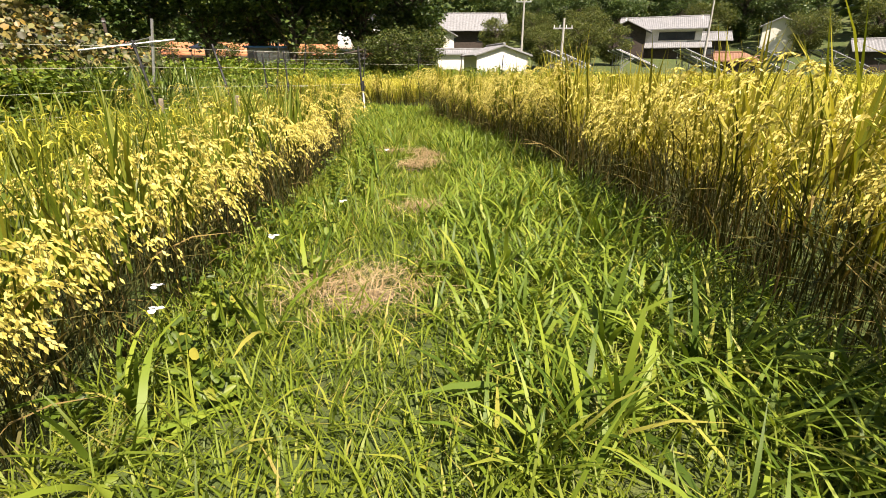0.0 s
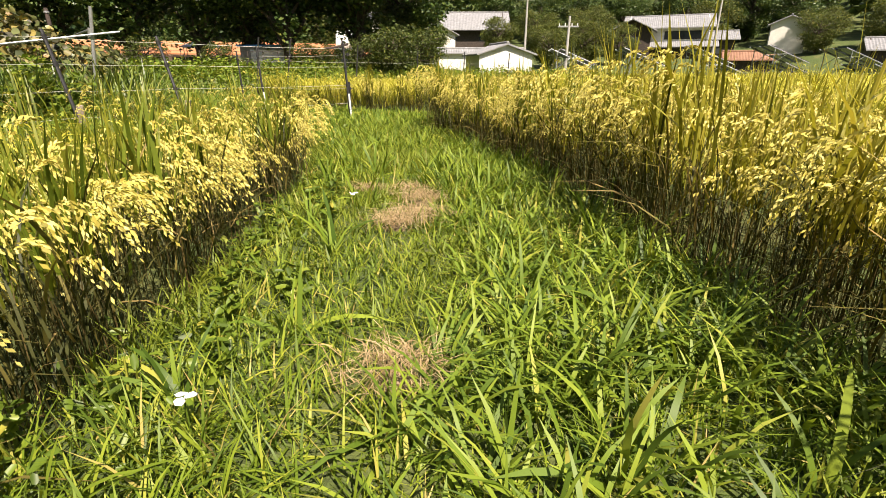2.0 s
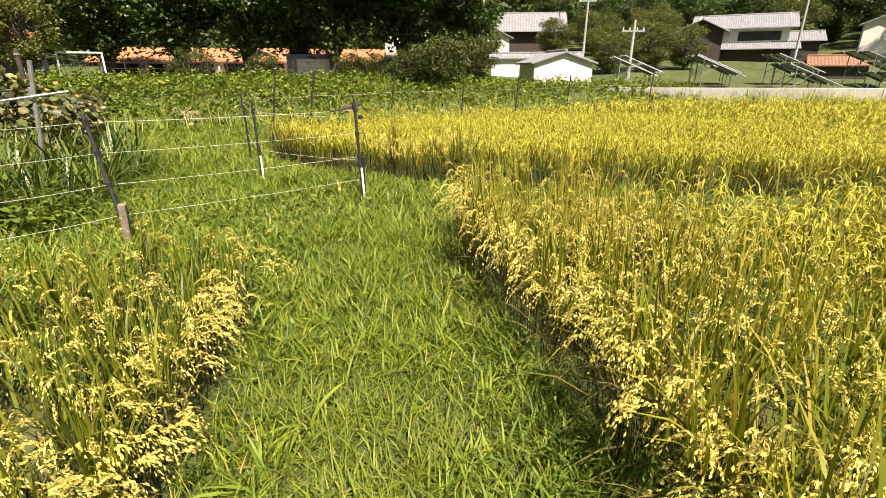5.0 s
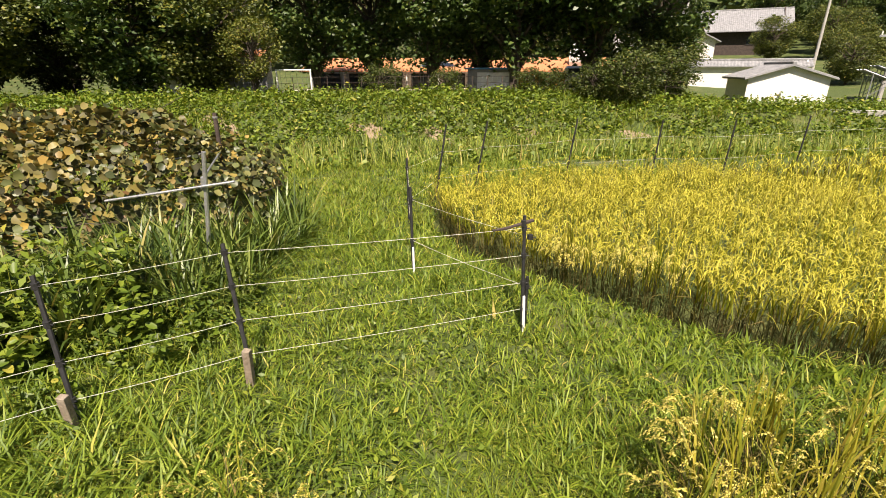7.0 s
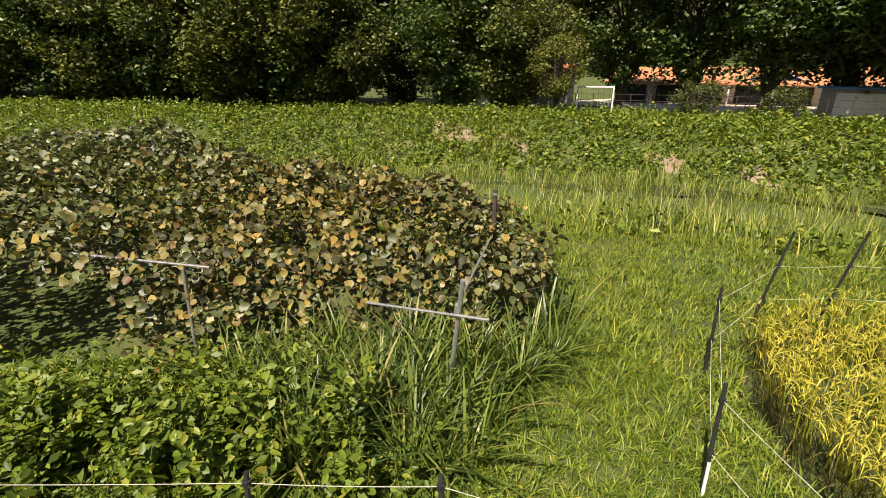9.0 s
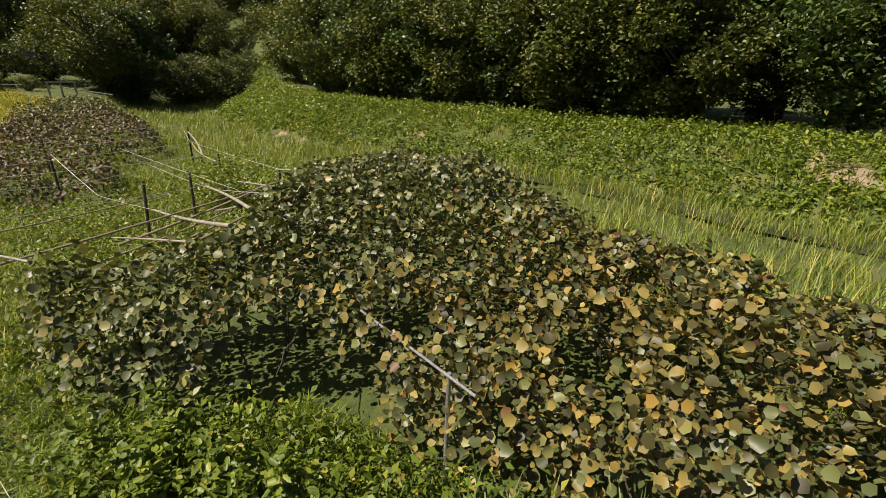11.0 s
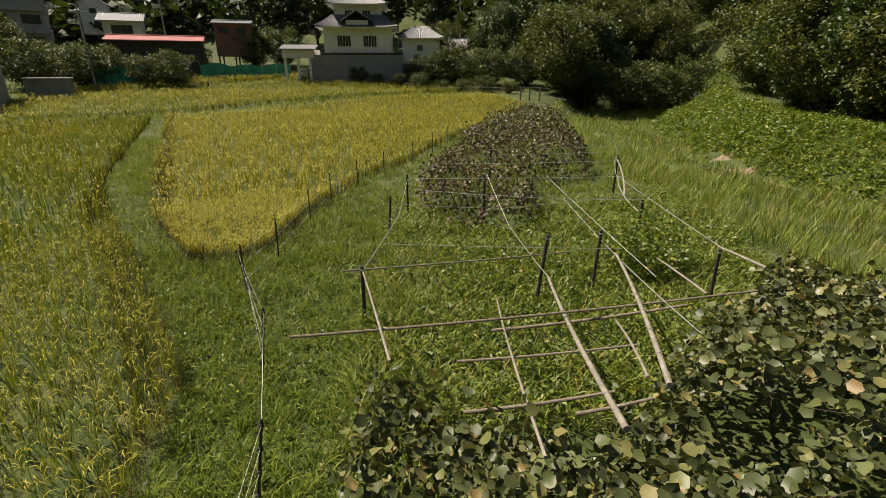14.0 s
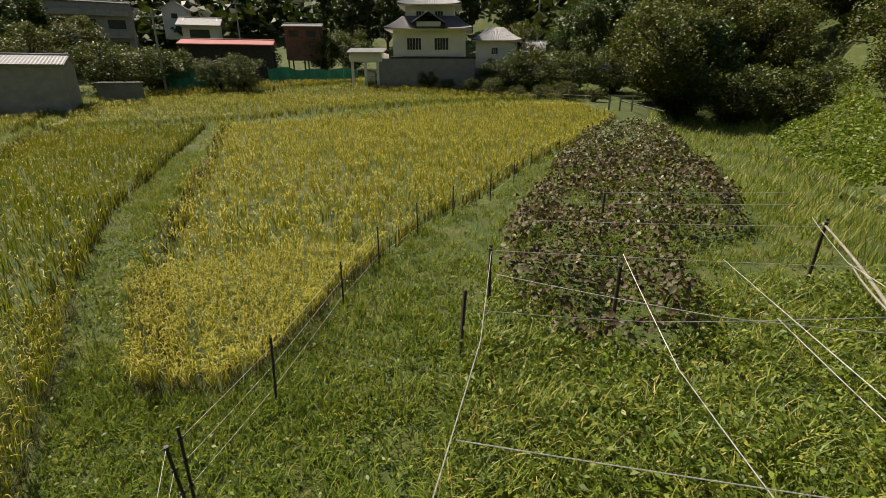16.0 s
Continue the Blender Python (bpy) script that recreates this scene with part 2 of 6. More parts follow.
# ---- mesh helpers ----
def mesh_ob(name, V, F, mat, parent=None, label="", smooth=False):
    """One mesh object from arrays of corners and of equal-sided faces (one array, or several)."""
    me = bpy.data.meshes.new(name)
    V = np.asarray(V, dtype=np.float32).reshape(-1, 3)
    Fs = [np.asarray(f, dtype=np.int32) for f in (F if isinstance(F, list) else [F])]
    Fs = [f for f in Fs if len(f)]
    me.vertices.add(len(V))
    me.vertices.foreach_set("co", V.ravel())
    flat = np.concatenate([f.ravel() for f in Fs])
    sizes = np.concatenate([np.full(len(f), f.shape[1], np.int32) for f in Fs])
    me.loops.add(len(flat))
    me.loops.foreach_set("vertex_index", flat)
    me.polygons.add(len(sizes))
    me.polygons.foreach_set("loop_start", np.concatenate([[0], np.cumsum(sizes)[:-1]]).astype(np.int32))
    if smooth:
        me.polygons.foreach_set("use_smooth", np.ones(len(sizes), bool))
    me.update(calc_edges=True)
    me.materials.append(mat)
    ob = new(name, me)
    if parent:
        ob.parent = parent
    if label:
        ob["label"] = label
    return ob


def part(name, bm, material, parent, label=""):
    me = bpy.data.meshes.new(name)
    bm.to_mesh(me)
    bm.free()
    me.materials.append(material)
    ob = new(name, me)
    ob.parent = parent
    if label:
        ob["label"] = label
    return ob


def thing(name, m, label, category, group="", kind=""):
    ob = new(name)
    ob.matrix_basis = m
    return tagged(ob, label, category, group, kind)


def box(bm, x0, x1, y0, y1, z0, z1, bevel=0.0):
    r = bmesh.ops.create_cube(bm, size=1)
    for v in r["verts"]:
        v.co = Vector((x0 + (v.co.x + 0.5) * (x1 - x0), y0 + (v.co.y + 0.5) * (y1 - y0), z0 + (v.co.z + 0.5) * (z1 - z0)))
    if bevel:
        es = list({e for v in r["verts"] for e in v.link_edges})
        bmesh.ops.bevel(bm, geom=es, offset=bevel, segments=1, affect="EDGES")
    return bm


def boxed(*a, **k):
    return box(bmesh.new(), *a, **k)


def rod(bm, a, b, r, r2=None, n=7, bend=(0, 0, 0), segs=1, wob=0.0, rng=None):
    """A tapered rod from a to b, bowed by bend in its middle."""
    a, b, bend = Vector(a), Vector(b), Vector(bend)
    d = (b - a).normalized()
    u = d.orthogonal().normalized()
    w = d.cross(u)
    r2 = r if r2 is None else r2
    rings = []
    for i in range(segs + 1):
        s = i / segs
        p = a.lerp(b, s) + bend * (4 * s * (1 - s))
        if wob and 0 < i < segs:
            p += (u * rng.uniform(-1, 1) + w * rng.uniform(-1, 1)) * wob
        rr = r + (r2 - r) * s
        rings.append([bm.verts.new(p + (u * math.cos(t) + w * math.sin(t)) * rr) for t in [2 * math.pi * k / n for k in range(n)]])
    for p, q in zip(rings, rings[1:]):
        for k in range(n):
            bm.faces.new((p[k], p[(k + 1) % n], q[(k + 1) % n], q[k]))
    bm.faces.new(rings[0][::-1])
    bm.faces.new(rings[-1])
    return bm


RNG = np.random.default_rng(7)


def blade_arrays(P, length, width, lean, az=None, segs=2, rng=RNG, droop=0.35):
    """Grass-like blades that rise from P and arch over; returns corners and faces."""
    n = len(P)
    length, width, lean = (np.broadcast_to(np.asarray(q, float), n) for q in (length, width, lean))
    az = rng.uniform(0, 2 * np.pi, n) if az is None else az
    D = np.stack([np.cos(az), np.sin(az), np.zeros(n)], 1)
    S = np.stack([-np.sin(az), np.cos(az), np.zeros(n)], 1)
    tw = rng.uniform(-0.5, 0.5, n)
    S = S * np.cos(tw)[:, None] + np.array([0, 0, 1.0]) * np.sin(tw)[:, None]
    V = np.zeros((n, 2 * segs + 1, 3))
    for i in range(segs + 1):
        s = i / segs
        c = P + D * (length * lean * s ** 1.7)[:, None]
        c[:, 2] += length * (s * np.sqrt(np.maximum(0.05, 1 - lean ** 2 * 0.8)) - droop * lean * lean * s ** 3)
        if i == segs:
            V[:, 2 * segs] = c
        else:
            h = (width * 0.5 * (1 - 0.55 * s) * (0.7 if i == 0 else 1))[:, None]
            V[:, 2 * i], V[:, 2 * i + 1] = c - S * h, c + S * h
    base = (np.arange(n) * (2 * segs + 1))[:, None]
    quads = np.concatenate([base + np.array([[2 * i, 2 * i + 1, 2 * i + 3, 2 * i + 2]]) for i in range(segs - 1)]) if segs > 1 else np.zeros((0, 4), int)
    tris = base + np.array([[2 * segs - 2, 2 * segs - 1, 2 * segs]])
    return V.reshape(-1, 3), quads, tris


def merge(parts_in):
    """Joins (V, quads, tris) triples."""
    Vs, Q, T, o = [], [], [], 0
    for V, q, t in parts_in:
        Vs.append(V)
        Q.append(q + o)
        T.append(t + o)
        o += len(V)
    return np.concatenate(Vs), np.concatenate(Q), np.concatenate(T)


def disc_leaves(P, size, rng=RNG, tilt=0.6, fold=0.25, aspect=1.0, sides=6, up=None):
    """Broad leaves: a pointed fan with a raised rim round each point of P."""
    n = len(P)
    size = np.broadcast_to(np.asarray(size, float), n)
    N = np.stack([rng.normal(0, tilt, n), rng.normal(0, tilt, n), np.ones(n)], 1)
    if up is not None:
        N += up
    N /= np.linalg.norm(N, axis=1)[:, None]
    a = rng.uniform(0, 2 * np.pi, n)
    X = np.stack([np.cos(a), np.sin(a), np.zeros(n)], 1)
    X -= N * np.sum(X * N, 1)[:, None]
    X /= np.linalg.norm(X, axis=1)[:, None]
    Y = np.cross(N, X)
    if sides == 4:
        L, B = (size * 0.55)[:, None], (size * aspect * 0.5)[:, None]
        F = N * (size * fold * 0.5)[:, None]
        V = np.stack([P - X * L, P + Y * B + F, P + X * L, P - Y * B + F], 1)
        return V.reshape(-1, 3), np.arange(n * 4).reshape(-1, 4), np.zeros((0, 3), int)
    V = np.zeros((n, sides + 1, 3))
    V[:, 0] = P
    for k in range(sides):
        t = 2 * np.pi * k / sides
        rad = size * (1.12 if k == 0 else (0.82 if k == sides // 2 else 1.0)) * (1 + rng.uniform(-0.1, 0.1, n)) * 0.5
        V[:, k + 1] = P + X * (rad * np.cos(t))[:, None] + Y * (rad * aspect * np.sin(t))[:, None] + N * (size * fold * abs(np.sin(t)) * rng.uniform(0.1, 1, n) * 0.5)[:, None]
    base = (np.arange(n) * (sides + 1))[:, None]
    tris = np.concatenate([base + np.array([[0, k + 1, (k + 1) % sides + 1]]) for k in range(sides)])
    return V.reshape(-1, 3), np.zeros((0, 4), int), tris


# ---- the lie of the land ----
RIVER = np.array([(60, 52), (14, 37), (-3, 30), (-7.6, 27), (-13.6, 22.6), (-22.5, 14), (-31, 2), (-39, -11), (-49, -20.5), (-58, -27), (-80, -38), (-130, -64)], float)


def river_side(x, y):
    """Signed distance from the stream's middle; positive on the far, north-western bank."""
    best = np.full(np.shape(x), 1e9)
    sign = np.ones(np.shape(x))
    for a, b in zip(RIVER, RIVER[1:]):
        d = b - a
        t = np.clip(((x - a[0]) * d[0] + (y - a[1]) * d[1]) / (d @ d), 0, 1)
        ex, ey = x - a[0] - t * d[0], y - a[1] - t * d[1]
        r = np.hypot(ex, ey)
        s = np.where(d[0] * ey - d[1] * ex < 0, 1.0, -1.0)
        sign = np.where(r < best - 1e-9, s, sign)
        best = np.minimum(best, r)
    return best * sign


FIELD_EAST = [(1.08, -6), (1.08, 2.2), (0.84, 4.0), (0.55, 5.6), (0.15, 6.7), (-0.15, 7.4), (-0.05, 8.1), (0.4, 8.45), (26, 9.6), (26, -6)]
FIELD_NORTH = [(1.4, 10.15), (0.2, 10.2), (-0.8, 10.55), (-1.8, 10.75), (-2.8, 11.1), (-3.7, 11.9), (-4.15, 12.8), (-4.2, 13.6), (-3.7, 14.4), (-2.3, 16.0), (0.7, 18.2), (5, 22.2), (26, 27), (26, 11)]
FIELD_WEST = [(-0.86, -60), (-0.86, 1.7), (-0.9, 3.7), (-0.98, 4.7), (-1.12, 5.4), (-1.4, 6.4), (-1.8, 6.8), (-2.3, 6.6), (-3.4, 5.2), (-4.9, 2.9), (-6.3, 0.4), (-7.2, -1.8), (-7.3, -4), (-7.25, -8.4), (-6.95, -13.4), (-7.3, -19.5), (-10.2, -34), (-11.6, -41.5), (-3, -42)]
FIELD_MIDDLE = [(-8.25, -7.4), (-8.1, -11), (-8.6, -16.4), (-10.6, -28), (-12.6, -41), (-35, -43), (-47, -40), (-44, -31), (-33, -23.6), (-24, -18.3), (-19.2, -14.6), (-15.6, -12.6), (-12.2, -9.5), (-10.4, -7.4), (-9.5, -6.8)]
FIELD_FAR = [(0, -46), (-13, -44.5), (-35, -46.5), (-49, -44), (-54, -50), (-46, -60), (-30, -63.5), (-4, -64)]
FIELD_LAST = [(-4, -66), (-31, -65.5), (-42, -63.5), (-44, -67), (-31, -70), (-4, -70.5)]
FIELD_SE = [(0.4, -60), (0.4, -44), (6, -40), (26, -40), (26, -60)]


def inside(poly, x, y):
    r = np.zeros(np.shape(x), bool)
    for (x0, y0), (x1, y1) in zip(poly, poly[1:] + poly[:1]):
        if y0 == y1:
            continue
        c = ((y0 > y) != (y1 > y)) & (x < (x1 - x0) * (y - y0) / (y1 - y0) + x0)
        r ^= c
    return r


def edge_dist(poly, x, y):
    best = np.full(np.shape(x), 1e9)
    for (x0, y0), (x1, y1) in zip(poly, poly[1:] + poly[:1]):
        dx, dy = x1 - x0, y1 - y0
        t = np.clip(((x - x0) * dx + (y - y0) * dy) / (dx * dx + dy * dy), 0, 1)
        best = np.minimum(best, np.hypot(x - x0 - t * dx, y - y0 - t * dy))
    return best


def wave(x, y, f, a):
    return a * (np.sin(x * f + 1.3 * np.sin(y * f * 0.7)) * np.cos(y * f * 1.1 + 0.8 * np.sin(x * f * 0.6)))


def land(x, y):
    """Height of the ground."""
    x, y = np.asarray(x, float), np.asarray(y, float)
    s = (x + 8) * -0.485 + (y - 3) * -0.875
    z = 0.15 + np.interp(s, [8, 44, 50, 62, 70, 80, 100, 130, 200, 330], [0, 0.75, 1.3, 1.9, 3.1, 3.8, 7.5, 17, 60, 120])
    z = z + np.interp(y, [44, 62, 90, 130, 200, 330], [0, 0.5, 3.2, 7.5, 50, 115])
    z = z + np.interp(-x - 0.25 * y, [78, 110, 200, 330], [0, 8, 55, 110]) + np.interp(x + 0.2 * y, [60, 120, 200, 330], [0, 10, 55, 110])
    z = z + wave(x, y, 0.9, 0.02) + wave(x, y, 0.21, 0.03)
    for f in (FIELD_EAST, FIELD_NORTH, FIELD_WEST, FIELD_MIDDLE, FIELD_FAR, FIELD_LAST, FIELD_SE):
        e = np.clip(edge_dist(f, x, y) / 0.25, 0, 1)
        z = z - np.where(inside(f, x, y), 0.25 * e, 0)
    d = river_side(x, y)
    prof = np.interp(d, [-9.5, -4, 1.5, 4.5, 7.5], [0, -1.0, -1.1, 0.1, 0.75])
    deep = np.clip((s - 62) / 25, 0, 1)
    flat = np.clip((9.5 - np.abs(d)) / 4, 0, 1)
    bed = 0.1 + prof + wave(x, y, 0.8, 0.1) * flat
    k = np.clip((d + 9.5) / 2, 0, 1) * np.where(d > 0, np.clip((7.5 - d) / 3, 0, 1), 1) * (1 - deep)
    z = z + np.clip((d - 2) / 5, 0, 1) * 0.7 * np.clip((3 - x) / 6, 0.1, 1) * np.clip((40 - d) / 30, 0, 1)
    return z * (1 - k) + bed * k


def axis(lo, hi, fine_lo, fine_hi, step):
    a = np.arange(fine_lo, fine_hi, step)
    left, right, g = [fine_lo], [fine_hi], step
    while left[-1] > lo:
        g *= 1.12
        left.append(left[-1] - g)
    g = step
    while right[-1] < hi:
        g *= 1.12
        right.append(right[-1] + g)
    return np.array(left[:0:-1] + list(a) + right)


gx, gy = axis(-420, 420, -24, 4, 0.2), axis(-420, 420, -14, 26, 0.2)
X, Y = np.meshgrid(gx, gy)
Z = land(X, Y)
idx = np.arange(X.size).reshape(X.shape)
ground = mesh_ob("ground", np.stack([X, Y, Z], -1), np.stack([idx[:-1, :-1], idx[:-1, 1:], idx[1:, 1:], idx[1:, :-1]], -1).reshape(-1, 4), M["soil"], smooth=True)
tagged(ground, "dark earth under grass, paddies and hills", "ground", kind="structure")


def scatter(n, x0, x1, y0, y1, rng=RNG):
    return rng.uniform(x0, x1, n), rng.uniform(y0, y1, n)


# ---- rice ----
NEAR_LINE = [(0.0, -1.0), (0.0, 6.0), (-1.5, 8.5), (-3.0, 8.0), (-8.0, 4.0), (-9.0, 0.0), (-10.0, -3.0)]


def line_dist(line, x, y):
    best = np.full(np.shape(x), 1e9)
    for (x0, y0), (x1, y1) in zip(line, line[1:]):
        dx, dy = x1 - x0, y1 - y0
        t = np.clip(((x - x0) * dx + (y - y0) * dy) / (dx * dx + dy * dy), 0, 1)
        best = np.minimum(best, np.hypot(x - x0 - t * dx, y - y0 - t * dy))
    return best


def grain_panicles(P, az, rng, strands=4, grains=9):
    """Drooping ears: strands of single grains that follow one arching stem and fan out towards its end."""
    n = len(P)
    D = np.stack([np.cos(az), np.sin(az), np.zeros(n)], 1)
    S = np.stack([-np.sin(az), np.cos(az), np.zeros(n)], 1)
    up = np.array([0, 0, 1.0])
    reach, drop = rng.uniform(0.07, 0.15, n), rng.uniform(0.06, 0.14, n)
    Vs = []
    for k in range(strands):
        s0, s1 = rng.uniform(0.0, 0.35, n), rng.uniform(0.7, 1.1, n)
        fan, low = rng.normal(0, 0.026, n), rng.uniform(0.0, 0.025, n)
        for q in range(grains):
            f = (q + rng.uniform(0.1, 0.9, n)) / grains
            s = s0 + (s1 - s0) * f
            C = P + D * (reach * s ** 0.75)[:, None] + S * (fan * f)[:, None]
            C[:, 2] += 0.045 * np.sin(np.minimum(s, 1) * 2.2) - drop * s ** 2.4 - low * f
            C += rng.normal(0, 0.0018, C.shape)
            T = D * 0.5 + up * (0.4 - 1.6 * s)[:, None] + rng.normal(0, 0.2, (n, 3))
            T /= np.linalg.norm(T, axis=1)[:, None]
            W = np.cross(T, rng.normal(0, 1, (n, 3)))
            W /= np.linalg.norm(W, axis=1)[:, None]
            L, B = rng.uniform(0.0075, 0.01, (n, 1)), rng.uniform(0.003, 0.0042, (n, 1))
            Vs.append(np.stack([C - T * L, C + W * B, C + T * L, C - W * B], 1))
    V = np.concatenate(Vs)
    return V.reshape(-1, 3), np.arange(len(V) * 4).reshape(-1, 4), np.zeros((0, 3), int)


def rice_field(poly, height, label, rect, seed, near=2.3, mid=9.0, far_density=9.0, keep=None, leaf="rice_leaf", tall=None, singles=0, eared=1.0):
    """A paddy of rice hills; the hills along the rim of the path are plants of their own."""
    rng = np.random.default_rng(seed)
    x0, x1, y0, y1 = rect
    xs, ys = np.meshgrid(np.arange(x0, x1, 0.24), np.arange(y0, y1, 0.2))
    x, y = xs.ravel() + rng.normal(0, 0.05, xs.size), ys.ravel() + rng.normal(0, 0.05, xs.size)
    ok = inside(poly, x, y)
    if keep is not None:
        ok &= keep(x, y)
    x, y = x[ok], y[ok]
    d = line_dist(NEAR_LINE, x, y)
    e = edge_dist(poly, x, y)
    z = land(x, y)
    H = height * (1 + wave(x, y, 1.1, 0.06) + wave(x, y, 0.37, 0.05)) * rng.uniform(0.92, 1.06, len(x))
    if tall is not None:
        H = H * tall(x, y)
    single = np.zeros(len(x), bool)
    single[np.argsort(d + 2 * (e > 0.3) + 5 * (y < 0.8) + 5 * (y > 8.2))[:singles]] = True
    grown = {"foliage": [], "dry_foliage": [], "stalk": [], "grain": [], "far_grain": []}

    def keep_pieces(kind, i, made, per):
        """Files pieces under their hill: made is (V, quads, tris) with per corners to each piece of hill i."""
        V, q, t = made
        n = len(i)
        k = len(V) // (n * per)
        grown[kind].append((V.reshape(k * n, per, 3), np.tile(i, k), (q // per, q % per), (t // per, t % per)))

    def outwards(i):
        gx_, gy_ = edge_dist(poly, x[i] + 0.02, y[i]) - e[i], edge_dist(poly, x[i], y[i] + 0.02) - e[i]
        return np.arctan2(-gy_, -gx_)

    def tuft(kind, sel, k, segs, width, lo, hi, lean_lo, lean_hi, start=(0.0, 0.0), spread=0.045):
        i = np.repeat(np.where(sel)[0], k)
        if not len(i):
            return
        P = np.stack([x[i] + rng.normal(0, spread, len(i)), y[i] + rng.normal(0, spread, len(i)), z[i] + rng.uniform(*start, len(i)) * H[i]], 1)
        rim = e[i] < 0.4
        az = np.where(rim & (rng.random(len(i)) < 0.6), outwards(i) + rng.normal(0, 0.8, len(i)), rng.uniform(0, 2 * np.pi, len(i)))
        made = blade_arrays(P, H[i] * rng.uniform(lo, hi, len(i)), width * rng.uniform(0.7, 1.3, len(i)), rng.uniform(lean_lo, lean_hi, len(i)), az, segs=segs, rng=rng)
        keep_pieces(kind, i, made, 2 * segs + 1)

    n_, m_ = d < near, (d >= near) & (d < mid)
    f_ = d >= mid
    f_ &= rng.random(len(x)) < far_density / 20.8
    tuft("foliage", n_, 13, 3, 0.015, 0.34, 0.66, 0.06, 0.75, (0.45, 0.55))
    tuft("foliage", n_, 6, 3, 0.014, 0.42, 0.6, 0.04, 0.3, (0.45, 0.6))
    tuft("foliage", m_, 9, 2, 0.018, 0.36, 0.66, 0.06, 0.7, (0.4, 0.5))
    tuft("foliage", f_, 6, 2, 0.03, 0.6, 0.98, 0.06, 0.6, (0.15, 0.15))
    # stems and hanging lower leaves, seen at the field's edge; the stems' dark colour includes shade
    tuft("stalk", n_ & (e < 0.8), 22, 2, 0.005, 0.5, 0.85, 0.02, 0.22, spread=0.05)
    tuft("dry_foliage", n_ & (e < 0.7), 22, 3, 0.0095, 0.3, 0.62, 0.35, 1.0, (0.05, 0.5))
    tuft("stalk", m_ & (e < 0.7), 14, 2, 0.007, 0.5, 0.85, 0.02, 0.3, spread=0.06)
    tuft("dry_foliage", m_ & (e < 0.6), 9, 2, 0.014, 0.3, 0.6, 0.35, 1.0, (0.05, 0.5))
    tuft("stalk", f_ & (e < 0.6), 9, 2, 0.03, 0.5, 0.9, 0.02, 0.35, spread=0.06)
    # ears
    i = np.repeat(np.where(n_)[0], np.where(e[n_] < 0.45, 16, np.where(e[n_] < 1.3, 8, 5)))
    if len(i):
        rim = e[i] < 0.5
        az = np.where(rim, outwards(i) + rng.normal(0, 0.9, len(i)), rng.uniform(0, 2 * np.pi, len(i)))
        hang = np.where(rim, rng.uniform(0.64, 0.9, len(i)), rng.uniform(0.74, 0.92, len(i)))
        off = np.where(rim, rng.uniform(0.0, 0.24, len(i)), rng.uniform(0.0, 0.12, len(i)))
        P = np.stack([x[i] + np.cos(az) * off, y[i] + np.sin(az) * off, z[i] + H[i] * hang], 1)
        keep_pieces("grain", i, grain_panicles(P, az, rng), 4)
    for sel, k, w, l in ((m_, round(17 * eared), 0.0135, 0.19), (f_, round(4 * eared), 0.028, 0.26)):
        i = np.repeat(np.where(sel)[0], k)
        if len(i):
            off = rng.normal(0, 0.08, (len(i), 2))
            P = np.stack([x[i] + off[:, 0], y[i] + off[:, 1], z[i] + H[i] * rng.uniform(0.66, 0.95, len(i))], 1)
            segs = 2 + (l < 0.25)
            keep_pieces("far_grain", i, blade_arrays(P, l * rng.uniform(0.7, 1.2, len(i)), w, rng.uniform(0.75, 1.0, len(i)), segs=segs, rng=rng, droop=1.0), 2 * segs + 1)

    def gathered(kind, hills):
        """Joins the pieces of one kind that grow on the chosen hills."""
        out = []
        for V, owner, (qp, qc), (tp, tc) in grown[kind]:
            on = hills[owner]
            if not on.any():
                continue
            nth = np.cumsum(on) - 1
            per = V.shape[1]
            q = (nth[qp] * per + qc)[on[qp[:, 0]]] if len(qp) else np.zeros((0, 4), int)
            t = (nth[tp] * per + tc)[on[tp[:, 0]]] if len(tp) else np.zeros((0, 3), int)
            out.append((V[on].reshape(-1, 3), q, t))
        return merge(out) if out else None

    looks = {"foliage": (leaf, ""), "dry_foliage": ("rice_low", "drying brown-green lower leaves"), "stalk": ("rice_stalk_shaded", "rice stems coloured dark for the shade below the ears"), "grain": ("rice_grain", "drooping golden ears of grain"), "far_grain": ("rice_ear", "golden ears of grain")}
    V, q, t = gathered("foliage", ~single)
    ob = tagged(mesh_ob("rice_plants", V, [q, t], M[leaf]), label, "rice", "rice paddies", "stuff")
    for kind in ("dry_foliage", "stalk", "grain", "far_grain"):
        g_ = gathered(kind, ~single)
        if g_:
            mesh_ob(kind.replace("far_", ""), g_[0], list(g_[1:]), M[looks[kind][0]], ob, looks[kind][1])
    for h in np.where(single)[0]:
        only = np.zeros(len(x), bool)
        only[h] = True
        p = thing("rice_plant", pose(x[h], y[h], z[h]), "ripe rice plant with golden drooping ears at the path edge" if H[h] > 0.8 else "ripening rice plant with green leaves and golden ears by the path", "rice plant", "rice plants by the path")
        for kind in ("foliage", "dry_foliage", "stalk", "grain"):
            g_ = gathered(kind, only)
            if g_:
                tagged(mesh_ob(kind, g_[0] - np.array([x[h], y[h], z[h]]), list(g_[1:]), M[looks[kind][0]], p), looks[kind][1], kind="stuff")
    return ob


